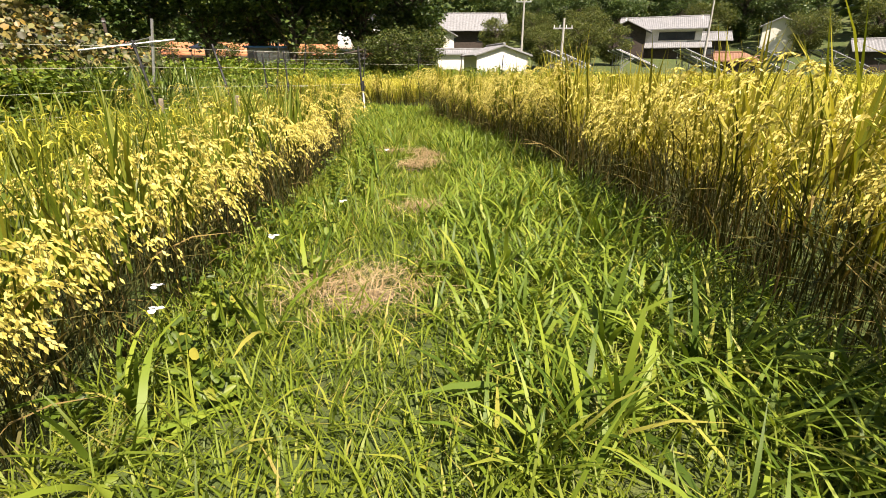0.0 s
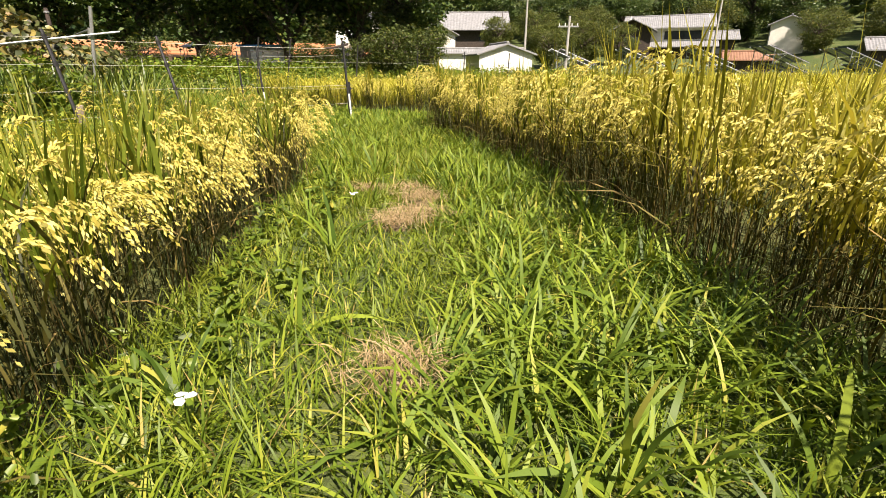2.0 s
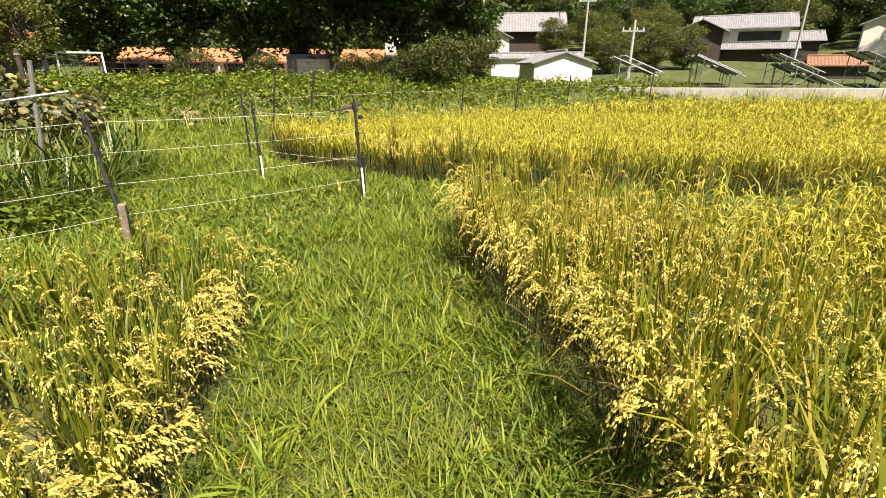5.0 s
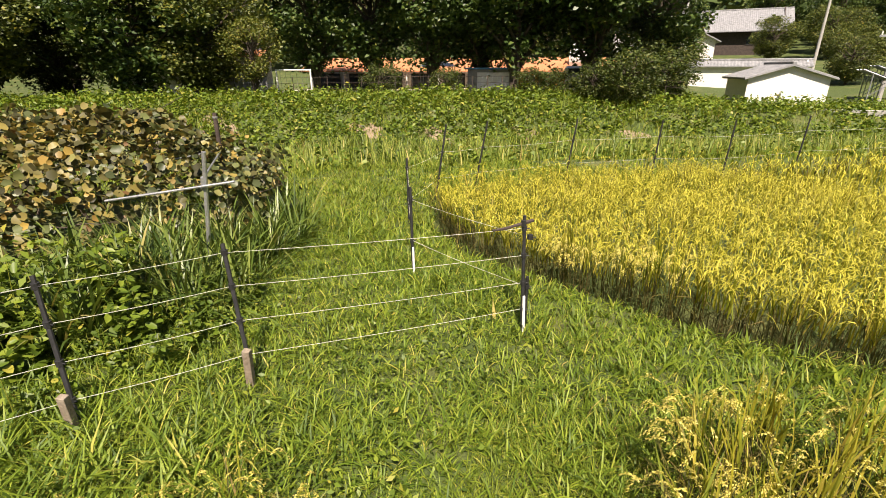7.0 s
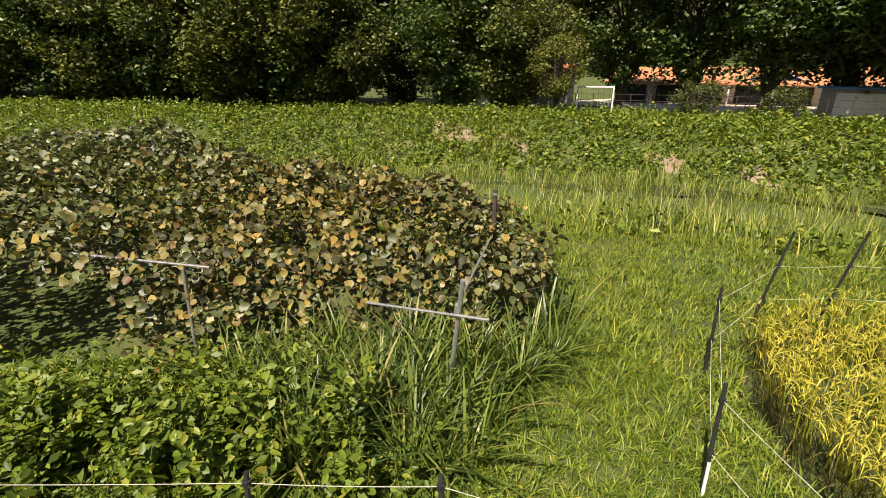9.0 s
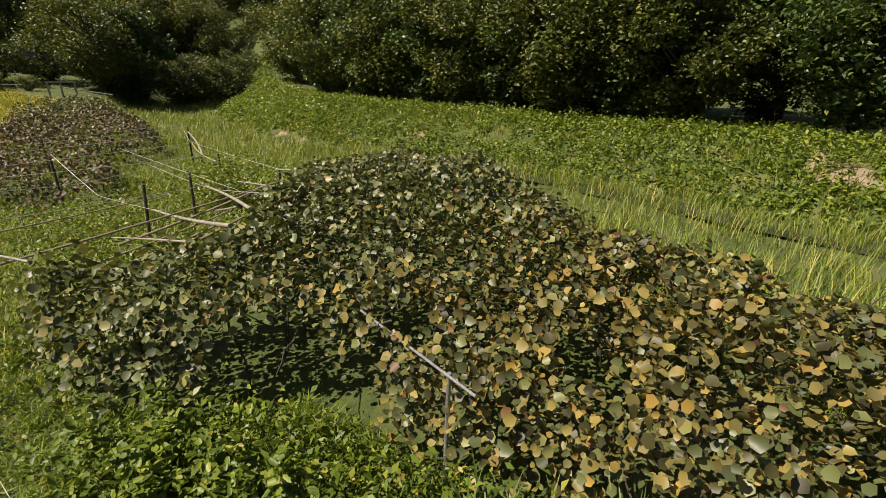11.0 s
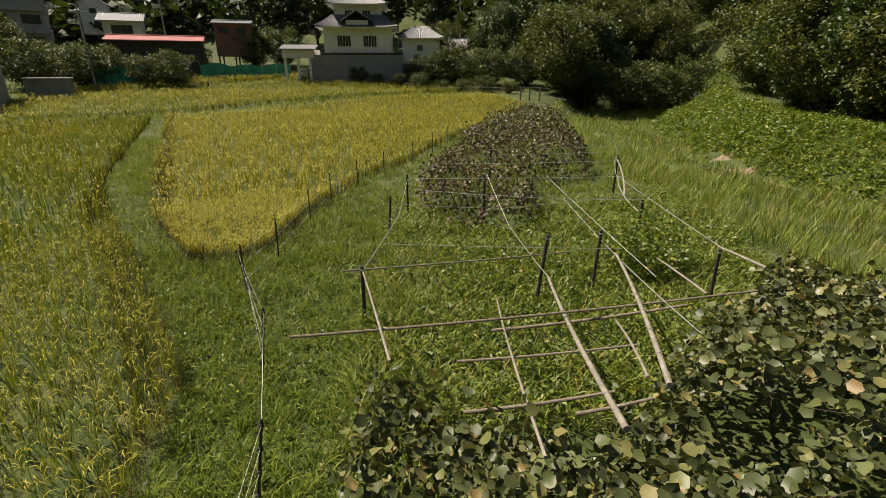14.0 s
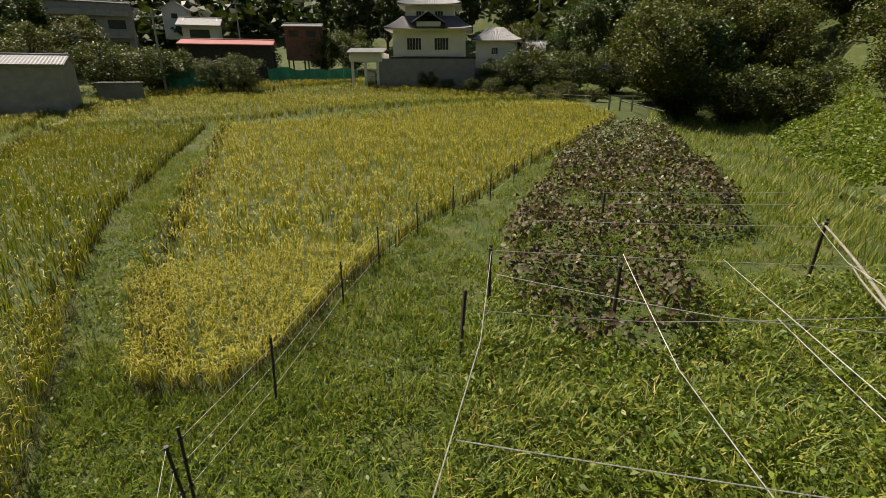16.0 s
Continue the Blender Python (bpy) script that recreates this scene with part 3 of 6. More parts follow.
rice_field(FIELD_EAST, 0.92, "tall ripe rice with golden ears beside the grass path", (-0.3, 26, -1.5, 9.6), 11, far_density=8, tall=lambda x, y: np.interp(y, [1.0, 4.5], [0.97, 0.95]), singles=75)
rice_field(FIELD_WEST, 0.68, "ripening rice with golden ears between path and fence", (-12, -0.8, -42, 7), 12, near=1.9, far_density=10, leaf="rice_green", tall=lambda x, y: np.interp(y, [-4, 0], [1.1, 1.0]), singles=70, eared=0.25)
rice_field(FIELD_NORTH, 0.82, "golden ripe rice behind the fence posts", (-5, 26, 10, 27), 13, far_density=10)
rice_field(FIELD_MIDDLE, 0.74, "golden ripe rice in a curved paddy along the fence", (-47, -8, -43, -6.7), 14, far_density=8)
rice_field(FIELD_FAR, 0.8, "green-gold rice on a higher terrace", (-54, 0, -64, -44), 15, far_density=6, leaf="rice_green")
rice_field(FIELD_LAST, 0.9, "strip of yellow rice below the farm nets", (-44, -4, -70.5, -63), 16, far_density=6)
rice_field(FIELD_SE, 0.8, "pale green rice near the grey shed", (0, 26, -60, -40), 17, far_density=5, leaf="rice_green")
FIELDS = (FIELD_EAST, FIELD_NORTH, FIELD_WEST, FIELD_MIDDLE, FIELD_FAR, FIELD_LAST, FIELD_SE)


def open_land(x, y):
    ok = np.ones(len(x), bool)
    for f in FIELDS:
        ok &= ~inside(f, x, y)
    return ok


# ---- the kiwi trellis plan ----
KIWI = [(-9.3, 2.5), (-9.75, 3.35), (-10.9, 3.4), (-12.4, 2.9), (-14.0, 2.6), (-15.6, 2.6), (-16.6, 4.8), (-13.2, 7.0), (-10.5, 9.6), (-8.2, 11.6), (-6.4, 11.4), (-6.0, 10.2), (-6.9, 8.6), (-7.7, 6.6), (-8.5, 4.9), (-8.1, 3.6), (-8.2, 2.0), (-8.9, 1.3)]
KIWI_OLD = [(-15.0, -6.2), (-15.8, -8.2), (-17.8, -10.6), (-24, -15.8), (-32, -21.5), (-34.5, -18.5), (-28, -11.5), (-23.5, -7.6), (-20.2, -8.0), (-17.4, -4.6), (-16.2, -4.4)]
DIRT = [(-0.29, 1.48, 0.15), (-0.12, 2.55, 0.07), (-0.14, 3.9, 0.09), (-0.24, 3.76, 0.07), (-0.12, 4.2, 0.08), (-0.46, 4.4, 0.05), (-0.2, 4.4, 0.08)]


def bare(x, y):
    b = np.zeros(len(x), bool)
    for px, py, r in DIRT:
        b |= np.hypot((x - px) * 0.8, y - py) < r * 0.9
    return b


def zone(rect, density, length, width, lean, rng, cond, segs=2, clump=0.0):
    x0, x1, y0, y1 = rect
    n = int((x1 - x0) * (y1 - y0) * density)
    x, y = rng.uniform(x0, x1, n), rng.uniform(y0, y1, n)
    if clump:
        k = max(1, n // 14)
        cx, cy = rng.uniform(x0, x1, k), rng.uniform(y0, y1, k)
        c = rng.integers(0, k, n)
        x, y = cx[c] + rng.normal(0, clump, n), cy[c] + rng.normal(0, clump, n)
    ok = cond(x, y) & open_land(x, y)
    x, y = x[ok], y[ok]
    n = len(x)
    g = 1 + wave(x, y, 1.7, 0.25) + wave(x, y, 0.6, 0.2)
    P = np.stack([x, y, land(x, y) - 0.01], 1)
    return blade_arrays(P, rng.uniform(*length, n) * g, rng.uniform(*width, n), rng.uniform(*lean, n), segs=segs, rng=rng)


def grass_thing(name, pieces, mat, label, category="grass"):
    V, q, t = merge(pieces)
    return tagged(mesh_ob(name, V, [q, t], mat), label, category, "", "stuff")


rng = np.random.default_rng(21)
on_path = lambda x, y: ~bare(x, y)
broad_side = lambda x, y: on_path(x, y) & (x > -0.05 + 0.12 * np.sin(y * 2.3))
fine_side = lambda x, y: on_path(x, y) & (x < 0.1 + 0.15 * np.sin(y * 1.9))
grass_thing("path_grass", [
    zone((-1.1, 1.15, 0.2, 4.0), 3300, (0.05, 0.14), (0.004, 0.008), (0.35, 1.0), rng, on_path, 2),
    zone((-1.3, 1.0, 4.0, 8.6), 1800, (0.05, 0.15), (0.005, 0.009), (0.35, 1.0), rng, on_path, 2),
    zone((-1.1, 0.3, 0.2, 6.5), 900, (0.08, 0.2), (0.005, 0.01), (0.4, 1.0), rng, fine_side, 3, 0.06),
    zone((-1.5, 1.0, 3.2, 8.6), 900, (0.08, 0.24), (0.007, 0.013), (0.45, 1.0), rng, on_path, 2, 0.06)],
    M["grass"], "fine trodden yellow-green grass on the path")
grass_thing("broad_path_grass", [
    zone((-0.3, 1.2, 0.2, 5.5), 1300, (0.1, 0.28), (0.009, 0.017), (0.5, 1.0), rng, broad_side, 3, 0.05),
    zone((-0.2, 1.1, 4.5, 8.6), 700, (0.12, 0.3), (0.009, 0.017), (0.45, 1.0), rng, broad_side, 2, 0.07)],
    M["path_blade"], "lush broad-bladed dark green grass on the path")


def blade_pool(mat, seed):
    """A few arching blades of one metre that the tufts share."""
    g, pool = np.random.default_rng(seed), []
    for k in range(14):
        V, q, t = blade_arrays(np.zeros((1, 3)), 1.0, g.uniform(0.022, 0.04) * (2.4 if mat == "tuft_blade" else 1), 0.3 + 0.7 * k / 13, np.zeros(1), segs=5, rng=g, droop=0.45)
        o = mesh_ob("blade", V, [q, t], M[mat])
        pool.append(o.data)
        bpy.data.objects.remove(o)
    return pool


def grass_tuft(x, y, seed, blades, length, pool, name, label, category, group, spread=0.03):
    """One tuft of arching blades that fan out from its foot."""
    r = random.Random(seed)
    tuft = thing(name, pose(x, y, float(land(x, y)) - 0.01), label, category, group)
    for k in range(blades):
        px, py = r.gauss(0, spread), r.gauss(0, spread)
        o = new("blade", pool[r.randrange(len(pool))])
        o.parent = tuft
        o.matrix_basis = pose(px, py, 0, 0, 0, math.degrees(math.atan2(py, px)) + r.gauss(0, 35)) @ Matrix.Scale(r.uniform(*length), 4)
    return tuft


TUFT_POOL, SEDGE_POOL = blade_pool("tuft_blade", 5), blade_pool("sedge_single", 6)
tg = random.Random(44)
for k in range(64):
    y = 0.75 + 5.2 * (k / 64) ** 1.15
    x = tg.uniform(0.15, 0.98) if k % 4 else tg.uniform(-0.82, -0.45)
    grass_tuft(x, y, 500 + k, tg.randint(11, 18), (0.13, 0.3), TUFT_POOL, "grass_tuft", "broad-bladed bright green grass tuft on the path", "grass tuft", "grass tufts on the path")


def weed_plant(x, y, seed, h, leaf, label, group, aspect=0.5, tilt=0.5, layers=6):
    """An upright herb: a stem with whorls of pointed leaves that grow smaller towards the top."""
    g = np.random.default_rng(seed)
    t = thing("weed_plant", pose(x, y, float(land(x, y))), label, "weed", group)
    bm = bmesh.new()
    pts, sizes = [], []
    for b in range(3):
        tip = Vector((g.normal(0, 0.16) * h, g.normal(0, 0.16) * h, h * g.uniform(0.75, 1.0)))
        rod(bm, (0, 0, -0.02), tip, 0.005, 0.002, 5, (tip.x * 0.2, tip.y * 0.2, 0), 3)
        for j in range(layers):
            f = 0.25 + 0.75 * (j + g.uniform(0, 0.6)) / layers
            for k in range(3):
                a = g.uniform(0, 6.28)
                r = leaf * (1.15 - 0.55 * f)
                c = tip * min(1, f)
                pts.append((c.x + math.cos(a) * r * 0.6, c.y + math.sin(a) * r * 0.6, c.z - 0.15 * r))
                sizes.append(r * g.uniform(0.8, 1.2))
    part("stem", bm, M["weed"], t)
    V, q, tr = disc_leaves(np.array(pts), np.array(sizes), g, tilt, 0.35, aspect, 8)
    mesh_ob("leaves", V, [tr], M["weed"], t)
    return t


for k in range(26):
    y = 0.85 + 3.6 * (k / 26) ** 1.2
    weed_plant(tg.uniform(-0.86, -0.5), y, 700 + k, tg.uniform(0.1, 0.22), 0.055, "small leafy green weed at the foot of the rice", "weeds by the path", 0.42, 0.6, 4)
strip = lambda x, y: (river_side(x, y) < -8.5) & ~((x < -9.5) & (y > -0.5)) & ~inside(KIWI, x, y)
grass_thing("meadow_grass", [
    zone((-6, 2, 6.2, 11.5), 1300, (0.05, 0.14), (0.007, 0.013), (0.35, 1.0), rng, strip, 2),
    zone((-9, 2, 11, 18), 800, (0.07, 0.2), (0.013, 0.024), (0.4, 1.0), rng, strip, 2, 0.12),
    zone((-11, -2.5, -9, 7), 620, (0.06, 0.17), (0.01, 0.018), (0.35, 1.0), rng, strip, 2),
    zone((-16, -11, -16, 0), 280, (0.12, 0.32), (0.016, 0.028), (0.45, 1.0), rng, strip, 2, 0.09),
    zone((-11, -6.3, -30, -1), 300, (0.1, 0.26), (0.013, 0.022), (0.45, 1.0), rng, lambda x, y: (edge_dist(FIELD_WEST, x, y) < 1.6), 2, 0.1),
    zone((-20, -8, 5, 16), 260, (0.14, 0.36), (0.014, 0.026), (0.4, 1.0), rng, lambda x, y: (river_side(x, y) < -7) & ~inside(KIWI, x, y), 2, 0.12),
    zone((-34, -8, -26, -5), 120, (0.14, 0.36), (0.018, 0.032), (0.3, 0.9), rng, strip, 2, 0.15)],
    M["grass"], "short green meadow grass along fence and field edges")
grass_thing("meadow_tussocks", [
    zone((-6, 2, 6.0, 11.5), 950, (0.1, 0.27), (0.01, 0.018), (0.5, 1.0), rng, strip, 3, 0.05),
    zone((-9, 2, 11, 18), 160, (0.14, 0.3), (0.016, 0.028), (0.5, 1.0), rng, strip, 2, 0.07),
    zone((-11, -2.5, -9, 7), 430, (0.14, 0.34), (0.014, 0.024), (0.5, 1.0), rng, strip, 2, 0.06)],
    M["path_blade"], "longer dark and bright green tussocks in the meadow")
grass_thing("bund_grass", [
    zone((-14, 3, -66, -5), 60, (0.12, 0.32), (0.015, 0.03), (0.3, 0.9), rng, lambda x, y: np.minimum.reduce([edge_dist(f, x, y) for f in FIELDS]) < 1.5, 2),
    zone((-58, 3, -78, -42), 22, (0.2, 0.5), (0.04, 0.08), (0.3, 0.9), rng, lambda x, y: river_side(x, y) < -8, 2),
    zone((-2, 30, 9, 36), 40, (0.15, 0.4), (0.02, 0.05), (0.3, 0.9), rng, lambda x, y: river_side(x, y) < 0, 2)],
    M["grass"], "green grass on the low banks between the paddies")


# ---- tall grass and weeds under the trellis ----
def trellis_land(x, y):
    return (river_side(x, y) < -7.5) & ~inside(KIWI_OLD, x, y)


YARD = [(-8.6, 0.6), (-10.2, -2.0), (-12.6, -5.2), (-15.0, -8.0), (-18, -6), (-24, -4), (-22, -1), (-17, 3), (-12.5, 2.6)]
in_yard = lambda x, y: inside(YARD, x, y) & trellis_land(x, y)
front = lambda x, y: (x < -4.0) & (line_dist([(-4.9, 9.6), (-5.6, 8.4), (-6.4, 6.6), (-7.2, 4.6)], x, y) < 0.95) & ~inside(KIWI, x, y)
sd = random.Random(61)
SEDGE = [(-5.5, 11.2), (-4.75, 9.8), (-4.3, 8.6), (-4.35, 7.7), (-4.8, 7.0), (-6.6, 7.0), (-6.6, 8.6), (-5.9, 10.2), (-6.2, 11.6)]
n = 0
while n < 104:
    x, y = sd.uniform(-6.7, -4.1), sd.uniform(6.9, 11.6)
    if inside(SEDGE, np.array([x]), np.array([y]))[0]:
        grass_tuft(x, y, 800 + n, sd.randint(20, 30), (0.5, 1.1), SEDGE_POOL, "sedge_clump", "tall arching dark green sedge clump round the pipe post", "sedge", "sedge clumps", 0.06)
        n += 1
for k in range(95):
    f = (k * 0.618) % 1
    x, y = -4.9 - 2.4 * f + sd.uniform(-0.7, 0.6), 7.7 - 4.2 * f + sd.uniform(-0.5, 0.5)
    if inside(KIWI, np.array([x]), np.array([y]))[0] or x > -4.4:
        continue
    weed_plant(x, y, 900 + k, sd.uniform(0.45, 1.05), sd.uniform(0.1, 0.17), "tall leafy green weed with pointed leaves before the vine", "tall weeds by the vine", 0.55, 0.55, 7)
UNDER = [(-4.5, 9.2), (-4.05, 8.3), (-3.75, 7.6), (-4.1, 6.75), (-5.1, 5.2), (-6.2, 5.2), (-5.2, 7.0), (-4.8, 8.0)]
n = 0
while n < 70:
    x, y = sd.uniform(-6.2, -3.7), sd.uniform(5.2, 9.2)
    if inside(UNDER, np.array([x]), np.array([y]))[0]:
        weed_plant(x, y, 1100 + n, sd.uniform(0.22, 0.5), sd.uniform(0.06, 0.1), "low leafy weed in the undergrowth by the fence", "undergrowth weeds", 0.55, 0.6, 4)
        n += 1
grass_thing("tall_grass", [
    zone((-24, -8.5, -8.5, 3), 230, (0.3, 0.62), (0.016, 0.03), (0.5, 1.0), rng, in_yard, 3, 0.12),
    zone((-14.5, -8.3, -7.5, 1), 380, (0.3, 0.62), (0.015, 0.027), (0.4, 0.95), rng, lambda x, y: in_yard(x, y) & (line_dist([(-9.3, 0.3), (-14.3, -7.4)], x, y) < 1.5), 3, 0.12)],
    M["reed"], "tall arching grass clumps under the trellis")


def weed_arrays(rect, density, h, size, cond, rng, stack=5, sides=4):
    x0, x1, y0, y1 = rect
    n = int((x1 - x0) * (y1 - y0) * density)
    x, y = rng.uniform(x0, x1, n), rng.uniform(y0, y1, n)
    ok = cond(x, y) & open_land(x, y)
    x, y = x[ok], y[ok]
    n = len(x)
    hh = rng.uniform(*h, n) * (1 + wave(x, y, 0.9, 0.35))
    i = np.repeat(np.arange(n), stack)
    f = np.tile((np.arange(stack) + 0.6) / stack, n)
    P = np.stack([x[i] + rng.normal(0, 0.07, len(i)), y[i] + rng.normal(0, 0.07, len(i)), land(x[i], y[i]) + hh[i] * f], 1)
    return disc_leaves(P, rng.uniform(*size, len(i)), rng, 0.75, 0.4, 0.55, sides)


tops = [weed_arrays((-8.8, -4.4, 2.6, 8.4), 85, (0.2, 0.95), (0.045, 0.12), lambda x, y: front(x, y) & (y < 8.0), rng, 6),
        weed_arrays((-24, -8.5, -8.5, 3), 55, (0.15, 0.6), (0.05, 0.12), in_yard, rng, 5),
        weed_arrays((-18, -15.6, -2.2, 1.2), 40, (0.9, 1.7), (0.07, 0.13), lambda x, y: np.hypot(x + 16.8, y + 0.6) < 1.0, rng, 14),
        weed_arrays((-1.2, -0.55, 0.6, 4.5), 70, (0.06, 0.17), (0.02, 0.045), on_path, rng, 4, 6),
        weed_arrays((-10, -1.2, -6, 9.4), 42, (0.06, 0.2), (0.025, 0.06), strip, rng, 4),
        weed_arrays((-15.5, -4, -15, 3), 30, (0.1, 0.3), (0.04, 0.085), strip, np.random.default_rng(77), 4)]
V, q, t = merge(tops)
tagged(mesh_ob("weeds", V, [q, t], M["weed"]), "leafy green weeds under the trellis and by the path", "weeds", kind="stuff")

# ---- stream banks ----
TRACK = [(-41.0, -10.5), (-38.3, -7.6), (-35.4, -4.7), (-33.2, -2.6)]
bank = lambda lo, hi: (lambda x, y: (river_side(x, y) > lo) & (river_side(x, y) < hi) & (line_dist(TRACK, x, y) > 0.5))
grass_thing("stream_reeds", [
    zone((-34, 16, -12, 36), 46, (0.45, 0.95), (0.018, 0.035), (0.25, 0.7), rng, bank(-9.5, 1.2), 2, 0.25),
    zone((-75, -30, -40, 2), 24, (0.5, 0.95), (0.03, 0.06), (0.3, 0.8), rng, bank(-9, 1.0), 2, 0.4)],
    M["reed"], "tall reeds and grass in the stream bed", "reeds")
grass_thing("bank_grass", [
    zone((-50, 16, -20, 44), 40, (0.25, 0.65), (0.025, 0.055), (0.3, 0.9), rng, bank(1.0, 14), 2, 0.3),
    zone((-80, -30, -40, 0), 16, (0.25, 0.5), (0.04, 0.07), (0.3, 0.9), rng, bank(0.5, 12), 2, 0.4)],
    M["grass"], "bright green grass on the far stream bank")


def bank_patch(x, y):
    n = wave(x, y, 0.45, 1.0) + wave(x + 7, y, 1.3, 0.5)
    return n


V, q, t = merge([
    weed_arrays((-50, 14, -22, 42), 15, (0.15, 0.75), (0.11, 0.26), lambda x, y: bank(1.2, 10)(x, y) & (bank_patch(x, y) < 0.95), rng, 6),
    weed_arrays((-80, -40, -40, -5), 8, (0.3, 0.7), (0.2, 0.35), bank(1.2, 9), rng, 4),
    weed_arrays((-10, 8, 14.5, 24), 5, (0.2, 0.6), (0.1, 0.2), bank(-9.6, -7), rng, 6)])
tagged(mesh_ob("bank_creepers", V, [q], M["creeper"]), "leafy green creepers covering the stream bank", "creepers", kind="stuff")
# bare earth scars on the bank
for k, (sx, sy, rx, ry) in enumerate([(-23.4, 20.4, 2.6, 1.1), (-20.4, 21.8, 1.3, 0.8), (-26.5, 17.2, 1.0, 0.5), (-11.5, 27.4, 1.2, 0.6), (-14.7, 25.9, 1.2, 0.7), (-10.9, 25.3, 0.9, 0.5), (-7.6, 30.0, 0.9, 0.6), (-2.6, 32.5, 0.9, 0.5), (-43.5, -8.6, 1.6, 0.7), (-46.5, -12.5, 1.8, 0.7), (-18.3, 20.2, 0.8, 0.4), (-40.0, -9.4, 1.2, 0.9), (-37.6, -6.9, 1.2, 0.9), (-35.2, -4.5, 1.2, 0.9), (-33.6, -3.0, 1.0, 0.8), (-35, 2.2, 1.0, 0.5)]):
    a = np.linspace(0, 2 * np.pi, 19)[:-1]
    V = [(sx, sy, 0)]
    for ring in (0.5, 1.0):
        rr = ring * (1 + 0.25 * np.sin(3 * a + k) + 0.15 * np.sin(7 * a + 2 * k))
        V += list(zip(sx + rx * rr * np.cos(a), sy + ry * rr * np.sin(a), a * 0))
    V = np.array(V, float)
    V[:, 2] = land(V[:, 0], V[:, 1]) + 0.06
    V[19:, 2] -= 0.1
    T = [(0, 1 + j, 1 + (j + 1) % 18) for j in range(18)]
    Q = [(1 + j, 19 + j, 19 + (j + 1) % 18, 1 + (j + 1) % 18) for j in range(18)]
    tagged(mesh_ob("bare_earth", V, [np.array(Q), np.array(T)], M["dirt"], smooth=True), "dry sandy earth laid bare on the bank", "earth", "earth scars", "structure")
# the stream
c = RIVER[1:]
tt = np.linspace(0, len(c) - 1, 160)
cx, cy = np.interp(tt, range(len(c)), c[:, 0]), np.interp(tt, range(len(c)), c[:, 1])
nx, ny = np.gradient(cy), -np.gradient(cx)
nn = np.hypot(nx, ny)
w = 0.55 + 0.3 * np.sin(tt * 5)
off = -0.3 + 0.5 * np.sin(tt * 3.1)
Vw = np.stack([np.stack([cx + nx / nn * (off + s * w), cy + ny / nn * (off + s * w), np.full(160, -0.86)], 1) for s in (-1, 1)], 1).reshape(-1, 3)
Qw = np.array([(2 * i, 2 * i + 1, 2 * i + 3, 2 * i + 2) for i in range(159)])
tagged(mesh_ob("water", Vw, Qw, M["water"]), "shallow dark stream water between reeds", "water", kind="structure")

# ---- trodden spots on the path ----
for k, (sx, sy, r) in enumerate(DIRT):
    a = np.linspace(0, 2 * np.pi, 17)[:-1]
    V = [(sx, sy, 0.016)]
    for ring, zz in ((0.5, 0.01), (0.95, -0.03)):
        rr = r * ring * (1 + 0.2 * np.sin(3 * a + k) + 0.12 * np.sin(5 * a + 2 * k))
        V += list(zip(sx + 1.2 * rr * np.cos(a), sy + rr * np.sin(a), a * 0 + zz))
    V = np.array(V, float)
    V[:, 2] += land(V[:, 0], V[:, 1])
    T = [(0, 1 + j, 1 + (j + 1) % 16) for j in range(16)]
    Q = [(1 + j, 17 + j, 17 + (j + 1) % 16, 1 + (j + 1) % 16) for j in range(16)]
    spot = tagged(mesh_ob("bare_patch", V, [np.array(Q), np.array(T)], M["dirt"], smooth=True), "dry trodden earth with straw on the path", "earth", "bare patches", "structure")
    n = int(5200 * r)
    P = np.stack([sx + rng.normal(0, r * 0.85, n), sy + rng.normal(0, r * 0.7, n), np.zeros(n)], 1)
    P[:, 2] = land(P[:, 0], P[:, 1]) + 0.035
    V, q, t = blade_arrays(P, rng.uniform(0.05, 0.16, n), rng.uniform(0.002, 0.004, n), rng.uniform(0.85, 1.0, n), segs=2, rng=rng, droop=0.45)
    mesh_ob("dry_straw", V, [q, t], M["straw"], spot, "pale dry straw")


# ---- kiwi vines ----
def kiwi_height(x, y):
    k = np.clip(((y - 5.0) * 0.8 + (x + 9.5) * 0.5) / 4.5, 0, 1)
    return 1.95 + 0.25 * np.clip((-x - 9.0) / 2.4, 0, 1) * np.clip((y - 3.0) / 1.5, 0, 1) - 0.4 * k + wave(x, y, 0.8, 0.26) + wave(x, y, 2.3, 0.2)


